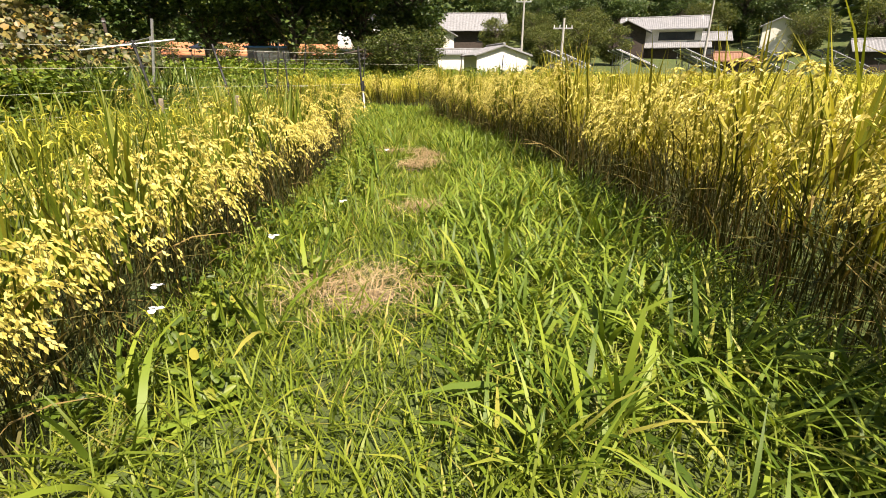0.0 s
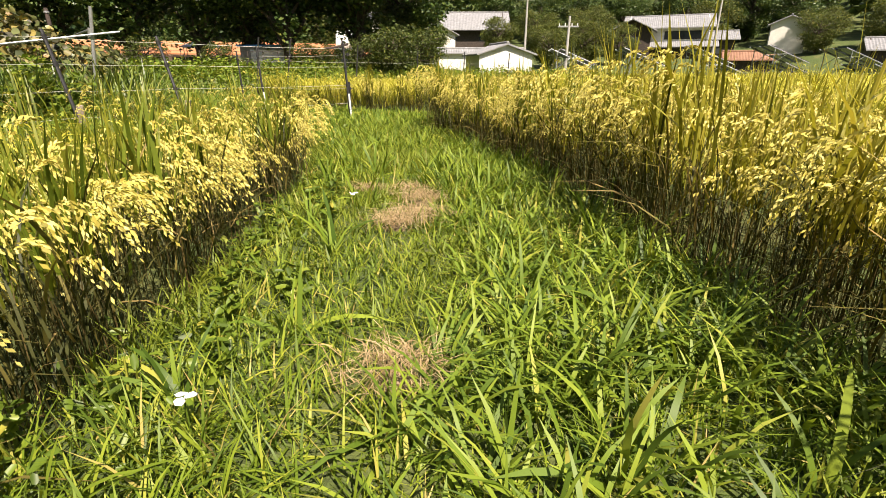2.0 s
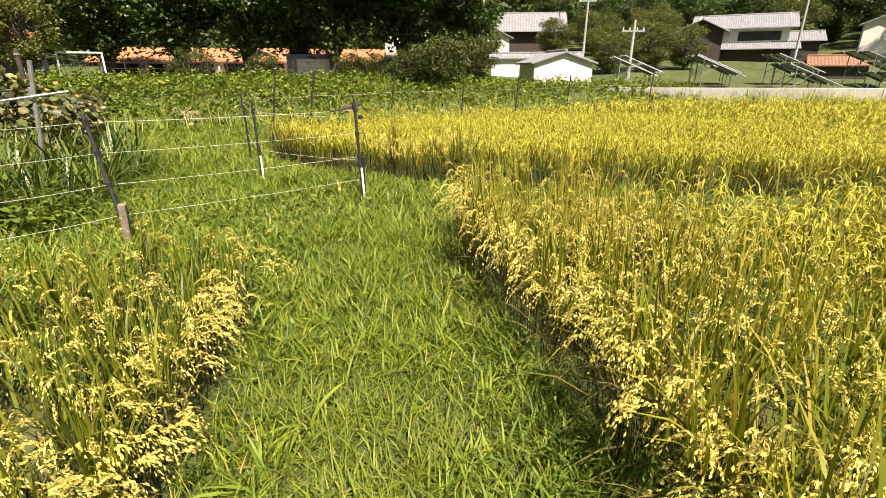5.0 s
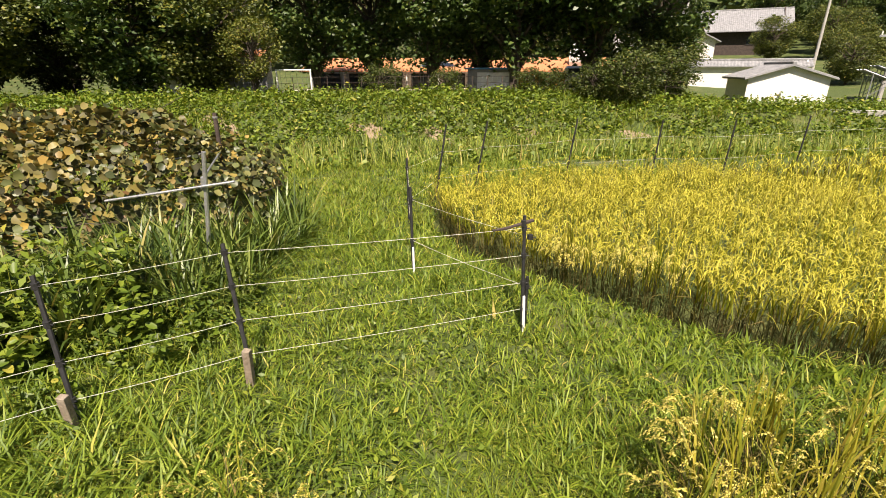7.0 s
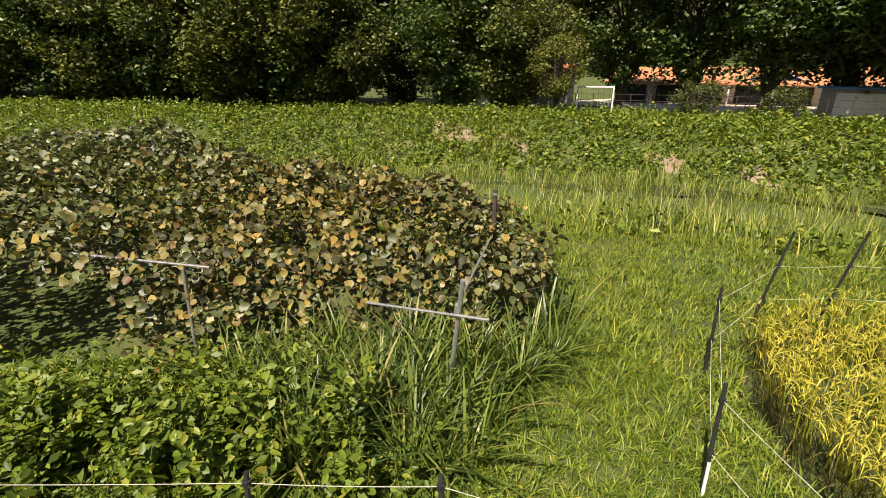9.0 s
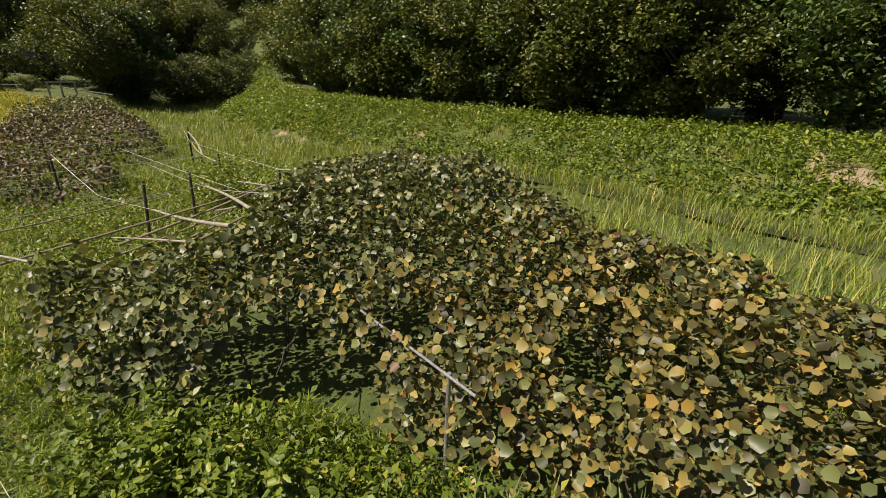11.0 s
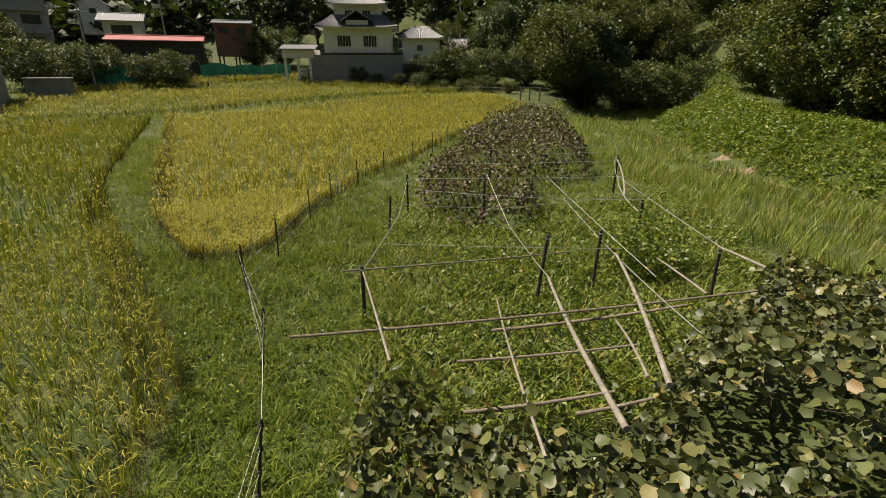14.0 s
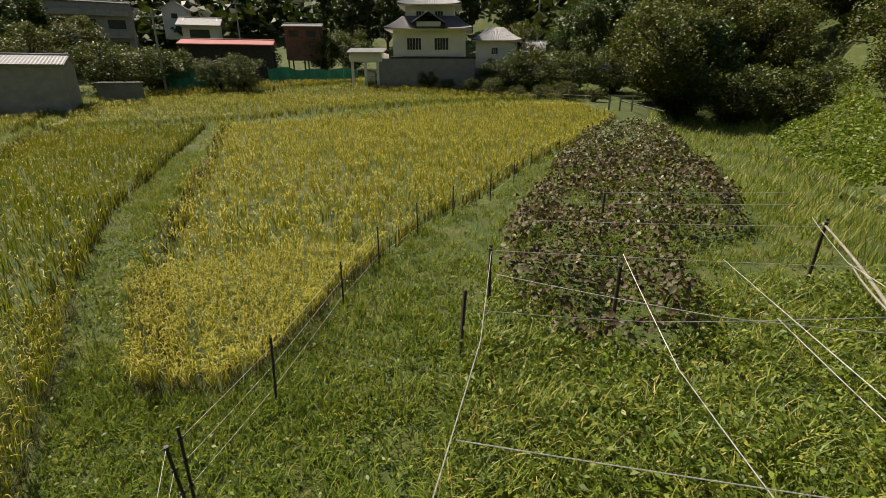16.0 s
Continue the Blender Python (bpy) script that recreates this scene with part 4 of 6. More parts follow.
def vine(name, poly, top, n_top, n_side, sizes, mats, label, rng, choose):
    x0, x1 = min(p[0] for p in poly), max(p[0] for p in poly)
    y0, y1 = min(p[1] for p in poly), max(p[1] for p in poly)
    x, y = rng.uniform(x0, x1, n_top * 3), rng.uniform(y0, y1, n_top * 3)
    ok = inside(poly, x, y)
    ok &= wave(x, y, 2.9, 1.0) + wave(x + 3, y, 1.3, 0.7) < 0.85
    x, y = x[ok][:n_top], y[ok][:n_top]
    e = edge_dist(poly, x, y)
    z = land(x, y) + top(x, y) * (0.72 + 0.28 * np.clip(e / 0.9, 0, 1) ** 0.5) - np.abs(rng.normal(0, 0.3, len(x)))
    up = np.zeros((len(x), 3))
    pts = [np.stack([x, y, z], 1)]
    ups = [up]
    per = list(zip(poly, poly[1:] + poly[:1]))
    lens = np.array([math.dist(a, b) for a, b in per])
    pick = rng.choice(len(per), n_side, p=lens / lens.sum())
    f = rng.random(n_side)
    A, B = np.array([p[0] for p in per]), np.array([p[1] for p in per])
    xy = A[pick] + (B - A)[pick] * f[:, None]
    dirs = (B - A)[pick] / lens[pick][:, None]
    cxy = np.array(poly).mean(0)
    nrm = np.stack([dirs[:, 1], -dirs[:, 0]], 1)
    nrm *= np.sign(np.sum(nrm * (xy - cxy), 1))[:, None]
    hh = rng.beta(2.0, 1.3, n_side)
    xy = xy + nrm * (rng.normal(0, 0.12, n_side) + 0.22 * (1 - hh))[:, None]
    gap = line_dist([(-8.9, 5.3), (-7.9, 5.0)], xy[:, 0], xy[:, 1]) < 1.0
    keep = ~(gap & (hh < 0.8))
    zz = land(xy[:, 0], xy[:, 1]) + hh * top(xy[:, 0], xy[:, 1]) * 0.85
    pts.append(np.stack([xy[:, 0], xy[:, 1], zz], 1)[keep])
    ups.append(np.concatenate([nrm * 1.1, np.zeros((n_side, 1))], 1)[keep])
    P, U = np.concatenate(pts), np.concatenate(ups)
    which = choose(P, rng)
    base = None
    for k, (mat, lab) in enumerate(mats):
        s = which == k
        if not s.any():
            continue
        V, q, t = disc_leaves(P[s], sizes[0] + (sizes[1] - sizes[0]) * rng.random(s.sum()) ** 1.4, rng, 0.95, 0.6, 0.98, 6, U[s])
        if base is None:
            base = tagged(mesh_ob(name, V, [t], mat), label, "vine", "kiwi vines", "stuff")
        else:
            mesh_ob("leaves", V, [t], mat, base, lab)
    # woody stems
    bm = bmesh.new()
    r = random.Random(len(poly))
    for i in range(70):
        j = r.randrange(len(pts[0]))
        p = Vector(pts[0][j])
        g = Vector((p.x + r.uniform(-0.5, 0.5), p.y + r.uniform(-0.5, 0.5), float(land(p.x, p.y)) - 0.05))
        if i < 26:
            rod(bm, g, p - Vector((0, 0, 0.12)), 0.03, 0.012, 5, segs=4, wob=0.07, rng=r)
        else:
            a = r.uniform(0, 6.28)
            rod(bm, p - Vector((0, 0, 0.15)), p + Vector((math.cos(a) * 1.1, math.sin(a) * 1.1, r.uniform(-0.25, 0.25))), 0.01, 0.004, 4, segs=4, wob=0.05, rng=r)
    part("stems", bm, M["bark"], base, "brown twining stems")
    return base


def fresh_choice(P, rng):
    k = np.clip(0.5 - np.hypot(P[:, 0] + 7.7, (P[:, 1] - 8.6) * 0.8) * 0.24 + 0.45, 0, 0.9)
    return (rng.random(len(P)) < k).astype(int)


kiwi = vine("kiwi_vine", KIWI, kiwi_height, 20000, 9000, (0.055, 0.138), [(M["kiwi"], ""), (M["kiwi_yellow"], "yellowing leaves")], "sprawling kiwi vine, dull green turning yellow, over a trellis", np.random.default_rng(31), fresh_choice)
vine("kiwi_vine", KIWI_OLD, lambda x, y: 1.15 + 0.02 * (-x - 15) + wave(x, y, 0.9, 0.45) + wave(x, y, 2.1, 0.3), 9500, 2400, (0.08, 0.15), [(M["kiwi_brown"], ""), (M["kiwi"], "remaining green leaves")], "half-withered brown kiwi vine on the far end of the trellis", np.random.default_rng(32), lambda P, rng: (rng.random(len(P)) < np.where(P[:, 0] < -27, 0.6, 0.22)).astype(int))


# large leaves on top of the vine, nearest to the path round it
g = np.random.default_rng(35)
leaf_meshes = []
for k in range(6):
    V, q, t = disc_leaves(np.zeros((1, 3)), 1.0, g, 0.12, 0.5, 0.98, 10)
    for mat in ("kiwi_single", "kiwi_turning_single"):
        o = mesh_ob("leaf", V, [t], M[mat])
        leaf_meshes.append(o.data)
        bpy.data.objects.remove(o)
n = 0
while n < 300:
    x, y = g.uniform(-12.0, -6.4), g.uniform(1.9, 10.8)
    if not inside(KIWI, np.array([x]), np.array([y]))[0] or line_dist(NEAR_LINE, np.array([x]), np.array([y]))[0] > 4.5:
        continue
    e = float(edge_dist(KIWI, np.array([x]), np.array([y]))[0])
    zz = float(land(x, y)) + float(kiwi_height(x, y)) * (0.72 + 0.28 * min(1, e / 0.9) ** 0.5) - abs(g.normal(0, 0.06))
    yellow = fresh_choice(np.array([[x, y, zz]]), g)[0]
    o = new("leaf", leaf_meshes[2 * int(g.integers(0, 6)) + int(yellow)])
    o.parent = kiwi
    o.matrix_basis = pose(x, y, zz, g.normal(0, 36), g.normal(0, 36), g.uniform(0, 360)) @ Matrix.Scale(g.uniform(0.08, 0.14), 4)
    n += 1


# ---- wire fence ----
def ground_z(x, y):
    return float(land(x, y))


def fence(name, posts, label, tops, wires, sag=0.012):
    """Thin black plastic posts with strands of pale wire. posts: x, y, lean, kind of foot."""
    f = thing(name, Matrix.Identity(4), label, "fence")
    tip = []
    for x, y, lx, ly, h, foot in posts:
        z = ground_z(x, y) - 0.05
        bm = rod(bmesh.new(), (x, y, z), (x + lx, y + ly, z + h), 0.019, 0.017, 8, segs=2)
        p = part("post", bm, M["post"], f)
        for w in wires:
            c = Vector((x + lx * w / h, y + ly * w / h, z + w))
            bm = bmesh.new()
            rod(bm, c - Vector((0, 0, 0.022)), c + Vector((0, 0, 0.022)), 0.027, 0.027, 8)
            rod(bm, c, c + Vector((0.05, 0.01, 0.0)), 0.007, 0.005, 5)
            part("insulator", bm, M["post"], p)
        if foot == "white":
            part("sleeve", rod(bmesh.new(), (x + 0.018, y - 0.014, z), (x + lx * 0.4 + 0.018, y + ly * 0.4 - 0.014, z + 0.42), 0.014, 0.014, 8), M["white_tape"], p, "white plastic sleeve")
        if foot == "wood":
            bm = boxed(-0.03, 0.03, -0.025, 0.025, 0, 0.42, bevel=0.004)
            bmesh.ops.transform(bm, matrix=pose(x, y - 0.03, z, 6, 5, 20), verts=bm.verts)
            part("stake", bm, M["stake"], p, "grey weathered wooden stake")
        tip.append([Vector((x + lx * w / h, y + ly * w / h, z + w)) for w in wires])
    for a, b in zip(tip, tip[1:]):
        for u, v in zip(a, b):
            part("wire", rod(bmesh.new(), u, v, 0.0022, 0.0022, 4, bend=(0, 0, -sag), segs=5), M["wire"], f)
    return f


WEST_POSTS = [(-1.51, 9.5, -0.06, 0.05, 1.2, "white"), (-3.2, 7.72, -0.32, 0.18, 1.15, "wood"), (-3.85, 6.78, -0.28, 0.12, 1.15, "wood"), (-5.3, 4.6, -0.15, 0.1, 1.1, ""),
              (-6.55, 2.55, -0.1, 0.1, 1.1, ""), (-7.55, 0.75, -0.22, -0.1, 1.15, ""), (-8.35, -1.7, -0.2, -0.15, 1.15, ""), (-9.0, -4.5, 0.12, -0.2, 1.1, "")]
fence("wire_fence", WEST_POSTS, "black plastic post fence with pale wires beside the rice", 1.1, (0.28, 0.55, 0.82, 1.08))
FIELD_POSTS = [(-9.0, -4.9, 0.0, 0.0, 1.15, ""), (-10.15, -6.3, -0.05, -0.05, 1.15, ""), (-11.95, -8.7, 0, 0, 1.1, ""), (-13.4, -10.4, 0, 0, 1.1, ""), (-15.2, -11.9, 0.03, 0, 1.1, ""),
               (-17.0, -13.0, 0, 0, 1.1, ""), (-19.2, -14.1, 0, 0, 1.1, ""), (-21.6, -15.9, 0, 0, 1.1, ""), (-24.0, -17.8, 0, 0, 1.1, ""), (-27.2, -19.5, 0, 0, 1.1, ""), (-30.4, -21.6, 0, 0, 1.1, ""), (-33.6, -23.6, 0, 0, 1.1, "")]
fence("wire_fence", FIELD_POSTS, "black plastic post fence along the curved paddy edge", 1.1, (0.35, 0.7, 1.0))
NORTH_POSTS = [(-1.51, 9.56, 0, 0, 0.6, ""), (-3.12, 10.2, -0.05, 0.06, 1.15, "white"), (-4.15, 11.9, -0.05, 0.05, 1.15, ""), (-4.5, 13.5, 0.2, 0.08, 1.5, ""), (-4.05, 14.35, 0.24, 0.06, 1.5, ""), (-2.6, 16.15, 0.15, 0.1, 1.45, ""), (-0.9, 17.6, 0.08, 0.06, 1.35, ""), (0.6, 18.4, 0.08, 0.1, 1.35, ""), (2.3, 20.2, 0.08, 0.1, 1.35, ""), (5.6, 22.9, 0.06, 0, 1.35, "")]
fence("wire_fence", NORTH_POSTS, "black plastic post fence round the golden paddy", 1.1, (0.5, 1.0), 0.02)
twig = thing("twig", Matrix.Identity(4), "short dark stick tied across the corner fence post", "stick")
zt = ground_z(-1.51, 9.5) + 1.08
part("stick", rod(bmesh.new(), (-1.8, 9.35, zt - 0.05), (-1.5, 9.6, zt + 0.02), 0.012, 0.02, 6, segs=3, wob=0.01, rng=random.Random(4)), M["dark"], twig)
part("tie", rod(bmesh.new(), (-1.57, 9.53, zt - 0.03), (-1.57, 9.53, zt + 0.03), 0.022, 0.022, 7), M["post"], twig)


# ---- trellis ----
def trellis_pole(name, a, b, r, mat, label, bend=(0, 0, 0), knots=0, group="trellis poles"):
    t = thing(name, Matrix.Identity(4), label, "pole", group)
    part("shaft", rod(bmesh.new(), a, b, r, r * 0.75, 9, bend, 6), mat, t)
    for k in range(knots):
        s = (k + 1) / (knots + 1)
        c = Vector(a).lerp(Vector(b), s) + Vector(bend) * (4 * s * (1 - s))
        d = (Vector(b) - Vector(a)).normalized() * 0.012
        part("node", rod(bmesh.new(), c - d, c + d, r * 1.12, r * 1.12, 9), mat, t)
    return t


LYING = "bleached bamboo pole lying on the trellis wires"
trellis_pole("bamboo_pole", (-9.9, 3.42, 1.95), (-13.05, -0.16, 1.17), 0.03, M["bamboo"], LYING, (0.04, 0, -0.03), 7)
trellis_pole("bamboo_pole", (-10.69, 3.33, 1.97), (-14.72, 0.05, 1.3), 0.03, M["bamboo"], LYING, (0, 0.05, 0.02), 7)
trellis_pole("bamboo_pole", (-9.13, 3.26, 1.98), (-12.25, -0.62, 0.8), 0.015, M["bamboo"], "thin bleached bamboo cane sloping down the trellis", (0.05, 0, 0.03), 5)
trellis_pole("bamboo_pole", (-10.53, 3.2, 2.05), (-12.2, 1.78, 1.46), 0.016, M["bamboo"], "thin bleached bamboo cane on the trellis", (0, 0.04, 0), 4)
trellis_pole("bamboo_pole", (-9.11, 1.02, 1.6), (-10.4, -2.15, 1.25), 0.018, M["bamboo"], "bleached bamboo rail on the trellis edge", (0, 0, 0.02), 5)
trellis_pole("bamboo_pole", (-13.69, 2.25, 1.6), (-14.9, 0.8, 1.4), 0.018, M["bamboo"], "short bleached bamboo cane on the trellis", (0, 0.02, 0), 3)
trellis_pole("bamboo_pole", (-15.6, 2.3, 1.55), (-16.45, 1.15, 1.4), 0.026, M["bamboo"], "short bleached bamboo pole at the vine edge", (0, 0.02, 0), 3)
trellis_pole("bamboo_pole", (-18.3, -2.2, 1.45), (-21.5, -4.7, 1.77), 0.03, M["bamboo"], "bowed bleached bamboo pole on the trellis", (-0.06, 0.06, -0.03), 6)
trellis_pole("bamboo_pole", (-17.4, -1.2, 1.4), (-19.7, -3.4, 1.62), 0.02, M["bamboo"], "bowed bleached bamboo pole on the trellis", (0.1, -0.08, -0.03), 5)
trellis_pole("steel_pipe", (-8.54, -0.65, 1.3), (-13.9, 2.8, 1.8), 0.02, M["stake"], "long grey rail across the trellis", (0, 0, -0.04))
trellis_pole("wooden_rail", (-11.0, 0.62, 1.15), (-12.8, 2.4, 1.75), 0.024, M["stake"], "grey weathered wooden rail across the trellis", (0, 0, -0.03))
trellis_pole("wooden_rail", (-10.1, -2.35, 1.27), (-14.42, -0.78, 1.15), 0.018, M["stake"], "grey weathered wooden rail tied to the trellis posts", (0, 0, -0.02))
trellis_pole("wooden_rail", (-10.09, 1.0, 1.2), (-11.5, 2.54, 1.7), 0.017, M["stake"], "thin grey weathered rail across the trellis", (0, 0, -0.02))
trellis_pole("wooden_rail", (-9.32, 2.07, 1.5), (-10.4, 2.98, 1.82), 0.02, M["stake"], "grey weathered wooden rail across the trellis", (0, 0, -0.02))
trellis_pole("wooden_rail", (-9.98, 2.88, 1.7), (-10.5, 3.3, 1.9), 0.02, M["stake"], "short grey weathered stick on the trellis", (0, 0, -0.01))
tz = ground_z(-5.2, 9.0)
pipe = thing("trellis_post", Matrix.Identity(4), "galvanised pipe post with cross bars in tall grass", "post", "trellis posts")
up = part("upright", rod(bmesh.new(), (-5.25, 8.98, tz - 0.1), (-4.96, 8.98, 1.72), 0.024, 0.024, 10), M["steel"], pipe)
part("cross_bar", rod(bmesh.new(), (-5.95, 8.42, 1.2), (-4.7, 9.1, 1.4), 0.014, 0.014, 8), M["steel"], pipe, "thin galvanised bar")
part("long_bar", rod(bmesh.new(), (-5.05, 8.98, 1.42), (-6.76, 10.66, 1.36), 0.013, 0.013, 8), M["steel"], pipe, "thin galvanised bar")
part("end_bar", rod(bmesh.new(), (-6.95, 9.75, 1.32), (-6.72, 10.72, 1.38), 0.012, 0.012, 8), M["steel"], pipe, "thin galvanised bar")
part("clamp", rod(bmesh.new(), (-5.06, 8.98, 1.3), (-5.03, 8.98, 1.44), 0.034, 0.034, 9), M["steel"], up)
pipe = thing("trellis_post", Matrix.Identity(4), "galvanised pipe post with cross bar among kiwi leaves", "post", "trellis posts")
part("upright", rod(bmesh.new(), (-7.4, 6.75, ground_z(-7.4, 6.75)), (-7.35, 6.8, 1.5), 0.022, 0.022, 10), M["steel"], pipe)
part("cross_bar", rod(bmesh.new(), (-8.6, 5.6, 1.44), (-7.05, 7.05, 1.5), 0.014, 0.014, 8), M["steel"], pipe, "thin galvanised bar")
part("tie_bar", rod(bmesh.new(), (-8.4, 6.05, 1.4), (-8.05, 5.85, 1.5), 0.01, 0.01, 6), M["steel"], pipe, "short galvanised bar")
for x, y, lx, ly, h in [(-10.37, -2.13, -0.03, -0.05, 1.2), (-13.1, -5.95, -0.25, -0.25, 1.15), (-14.6, -7.3, 0, 0, 1.4), (-13.6, -0.9, -0.1, 0.1, 1.5), (-15.0, -0.6, -0.05, 0.05, 1.4), (-18.2, -1.6, 0, 0, 1.3), (-21.5, -4.7, 0.1, 0.1, 1.65), (-16.2, 1.3, 0, 0, 1.3), (-7.0, 10.85, 0, 0, 1.75), (-19.9, -9.4, 0, 0, 1.4), (-16.0, -5.3, 0, 0, 1.5)]:
    z = ground_z(x, y)
    t = thing("trellis_post", Matrix.Identity(4), "dark weathered wooden trellis post standing in weeds", "post", "trellis posts")
    part("upright", rod(bmesh.new(), (x, y, z - 0.1), (x + lx, y + ly, z + h), 0.04, 0.033, 8, segs=3, wob=0.006, rng=random.Random(int(-x * 10))), M["dark"], t)
    part("wire_tie", rod(bmesh.new(), (x + lx, y + ly, z + h - 0.08), (x + lx, y + ly, z + h - 0.05), 0.043, 0.043, 8), M["steel"], t)
net = thing("trellis_wires", Matrix.Identity(4), "criss-cross steel wires strung over the trellis posts", "wires")
for a, b, r in [((-11.57, -3.44, 1.15), (-15.31, -0.2, 1.2), 0.007), ((-14.14, -6.44, 1.4), (-15.98, -3.42, 1.5), 0.008), ((-15.98, -3.42, 1.5), (-18.4, -1.4, 1.5), 0.007),
                ((-13.2, -5.6, 1.3), (-15.8, -4.32, 1.03), 0.007), ((-15.8, -4.32, 1.03), (-18.5, -2.2, 1.45), 0.007), ((-14.6, -7.3, 1.5), (-19.8, -3.2, 1.62), 0.007), ((-16.4, -8.3, 1.6), (-21.5, -4.7, 1.7), 0.007), ((-18.5, -9.0, 1.6), (-23, -6.0, 1.7), 0.007), ((-19.9, -9.5, 1.62), (-24.3, -6.8, 1.7), 0.007),
                ((-10.4, -2.18, 1.25), (-12.85, -4.94, 1.2), 0.011), ((-12.85, -4.94, 1.2), (-14.64, -7.33, 1.5), 0.011), ((-13.05, -0.16, 1.17), (-15.24, -3.42, 0.85), 0.011), ((-15.24, -3.42, 0.85), (-16.22, -5.46, 1.75), 0.011),
                ((-14.21, 1.19, 1.35), (-17.71, -4.52, 1.7), 0.01), ((-11.96, 2.98, 1.9), (-14.6, 0.2, 1.28), 0.01), ((-14.6, 0.2, 1.28), (-16.9, -3.1, 1.4), 0.01), ((-16.45, 1.2, 1.4), (-19.63, -3.42, 1.65), 0.011), ((-19.63, -3.42, 1.65), (-21.9, -5.1, 1.75), 0.011)]:
    part("wire", rod(bmesh.new(), a, b, r if r < 0.0095 else r * 0.65, r if r < 0.0095 else r * 0.65, 5, (0, 0, -0.02), 6), M["trellis_wire"], net)


# ---- trees ----
def tree_mesh(seed, h, crown, base, leaves, size, mat, label, shape="round", trunk_r=0.22):
    """A tapered trunk with limbs and a crown of many small leaf clumps in uneven lobes."""
    r, g = random.Random(seed), np.random.default_rng(seed)
    root = thing("tree", Matrix.Identity(4), label, "tree", "trees")
    bm = bmesh.new()
    rod(bm, (0, 0, -0.3), (r.uniform(-0.3, 0.3), r.uniform(-0.3, 0.3), h * 0.8), trunk_r, trunk_r * 0.25, 9, segs=6, wob=0.12, rng=r)
    lobes = []
    for i in range(44):
        f = r.uniform(0, 1)
        z = base + (h - base) * (0.08 + 0.85 * f)
        spread = crown * (math.sin(math.pi * min(1, 0.18 + 0.8 * (1 - f))) if shape == "round" else (1.02 - f))
        a = i * 2.4 + r.uniform(-0.4, 0.4)
        c = Vector((math.cos(a) * spread * r.uniform(0.45, 0.85), math.sin(a) * spread * r.uniform(0.45, 0.85), z))
        lobes.append((c, crown * r.uniform(0.2, 0.36) * (1 if shape == "round" else 0.8)))
        rod(bm, (0, 0, max(base * 0.7, z - h * 0.25)), c, trunk_r * 0.4, 0.02, 5, segs=3, wob=0.15, rng=r)
    lobes.append((Vector((0, 0, h - crown * 0.3)), crown * 0.42))
    part("trunk", bm, M["bark"], root)
    n = leaves // len(lobes)
    P = []
    for c, rad in lobes:
        v = g.normal(0, 1, (n, 3))
        v /= np.linalg.norm(v, axis=1)[:, None]
        k = rad * (1 - 0.45 * g.random(n) ** 2)
        P.append(np.array(c) + v * k[:, None] * np.array([1, 1, 0.58]) * (1 + 0.3 * np.sin(v[:, :1] * 5 + v[:, 1:2] * 4)))
    P = np.concatenate(P)
    V, q, t = disc_leaves(P, g.uniform(0.6, 1.3, len(P)) * size, g, 0.9, 0.4, 0.6, 4)
    mesh_ob("crown", V, [q], mat, root)
    return root


def plant(src, x, y, s=1.0, turn=0.0, label="", wide=1.0):
    m = pose(x, y, ground_z(x, y) - 0.1, 0, 0, turn) @ Matrix.Diagonal((s * wide, s * wide, s, 1))
    t = copy_thing(src, m)
    if label:
        t["label"] = label
    return t


dark_a = tree_mesh(1, 12.5, 5.2, 1.3, 17000, 0.29, M["tree"], "dark green broadleaf tree by the schoolyard", trunk_r=0.32)
dark_b = tree_mesh(2, 9.5, 4.6, 0.35, 15000, 0.28, M["tree"], "dense dark green tree on the stream bank")
olive = tree_mesh(3, 8.8, 5.0, 0.5, 16000, 0.24, M["tree_warm"], "olive green cherry tree with thinning leaves")
light = tree_mesh(4, 4.6, 1.9, 0.9, 6000, 0.13, M["tree_light"], "small yellow-green tree in the schoolyard", trunk_r=0.1)
shrub = tree_mesh(5, 3.0, 2.2, 0.2, 5000, 0.15, M["shrub"], "leafy green garden shrub", trunk_r=0.08)
cedar = tree_mesh(6, 15.0, 3.2, 1.6, 2200, 0.6, M["wood_far"], "tall dark cedar on the hillside", "cone", 0.25)
dark_a.matrix_basis = pose(-21.5, 37.0, ground_z(-21.5, 37) - 0.1)
dark_b.matrix_basis = pose(-29.5, 24.5, ground_z(-29.5, 24.5) - 0.1, 0, 0, 40)
olive.matrix_basis = pose(-33.5, 17.5, ground_z(-33.5, 17.5) - 0.1)
light.matrix_basis = pose(-23.6, 27.6, ground_z(-23.6, 27.6) - 0.1)
shrub.matrix_basis = pose(-3.5, 36.0, ground_z(-3.5, 36) - 0.1)
cedar.matrix_basis = pose(-30, -112, ground_z(-30, -112) - 0.1)
for x, y, s, a in [(-17.0, 37.5, 1.05, 70), (-10.9, 37.8, 1.1, 150), (-6.2, 38.8, 1.15, 220), (-26.5, 36.5, 1.0, 300), (-31.5, 33.5, 1.05, 20), (-36, 30, 1.1, 100), (-14.0, 39.5, 1.0, 190), (-41, 27, 1.1, 10), (-46, 22, 1.1, 50), (-52, 16, 1.2, 80), (-58, 10, 1.2, 140), (-3.0, 46, 1.0, 60)]:
    plant(dark_a, x, y, s, a)
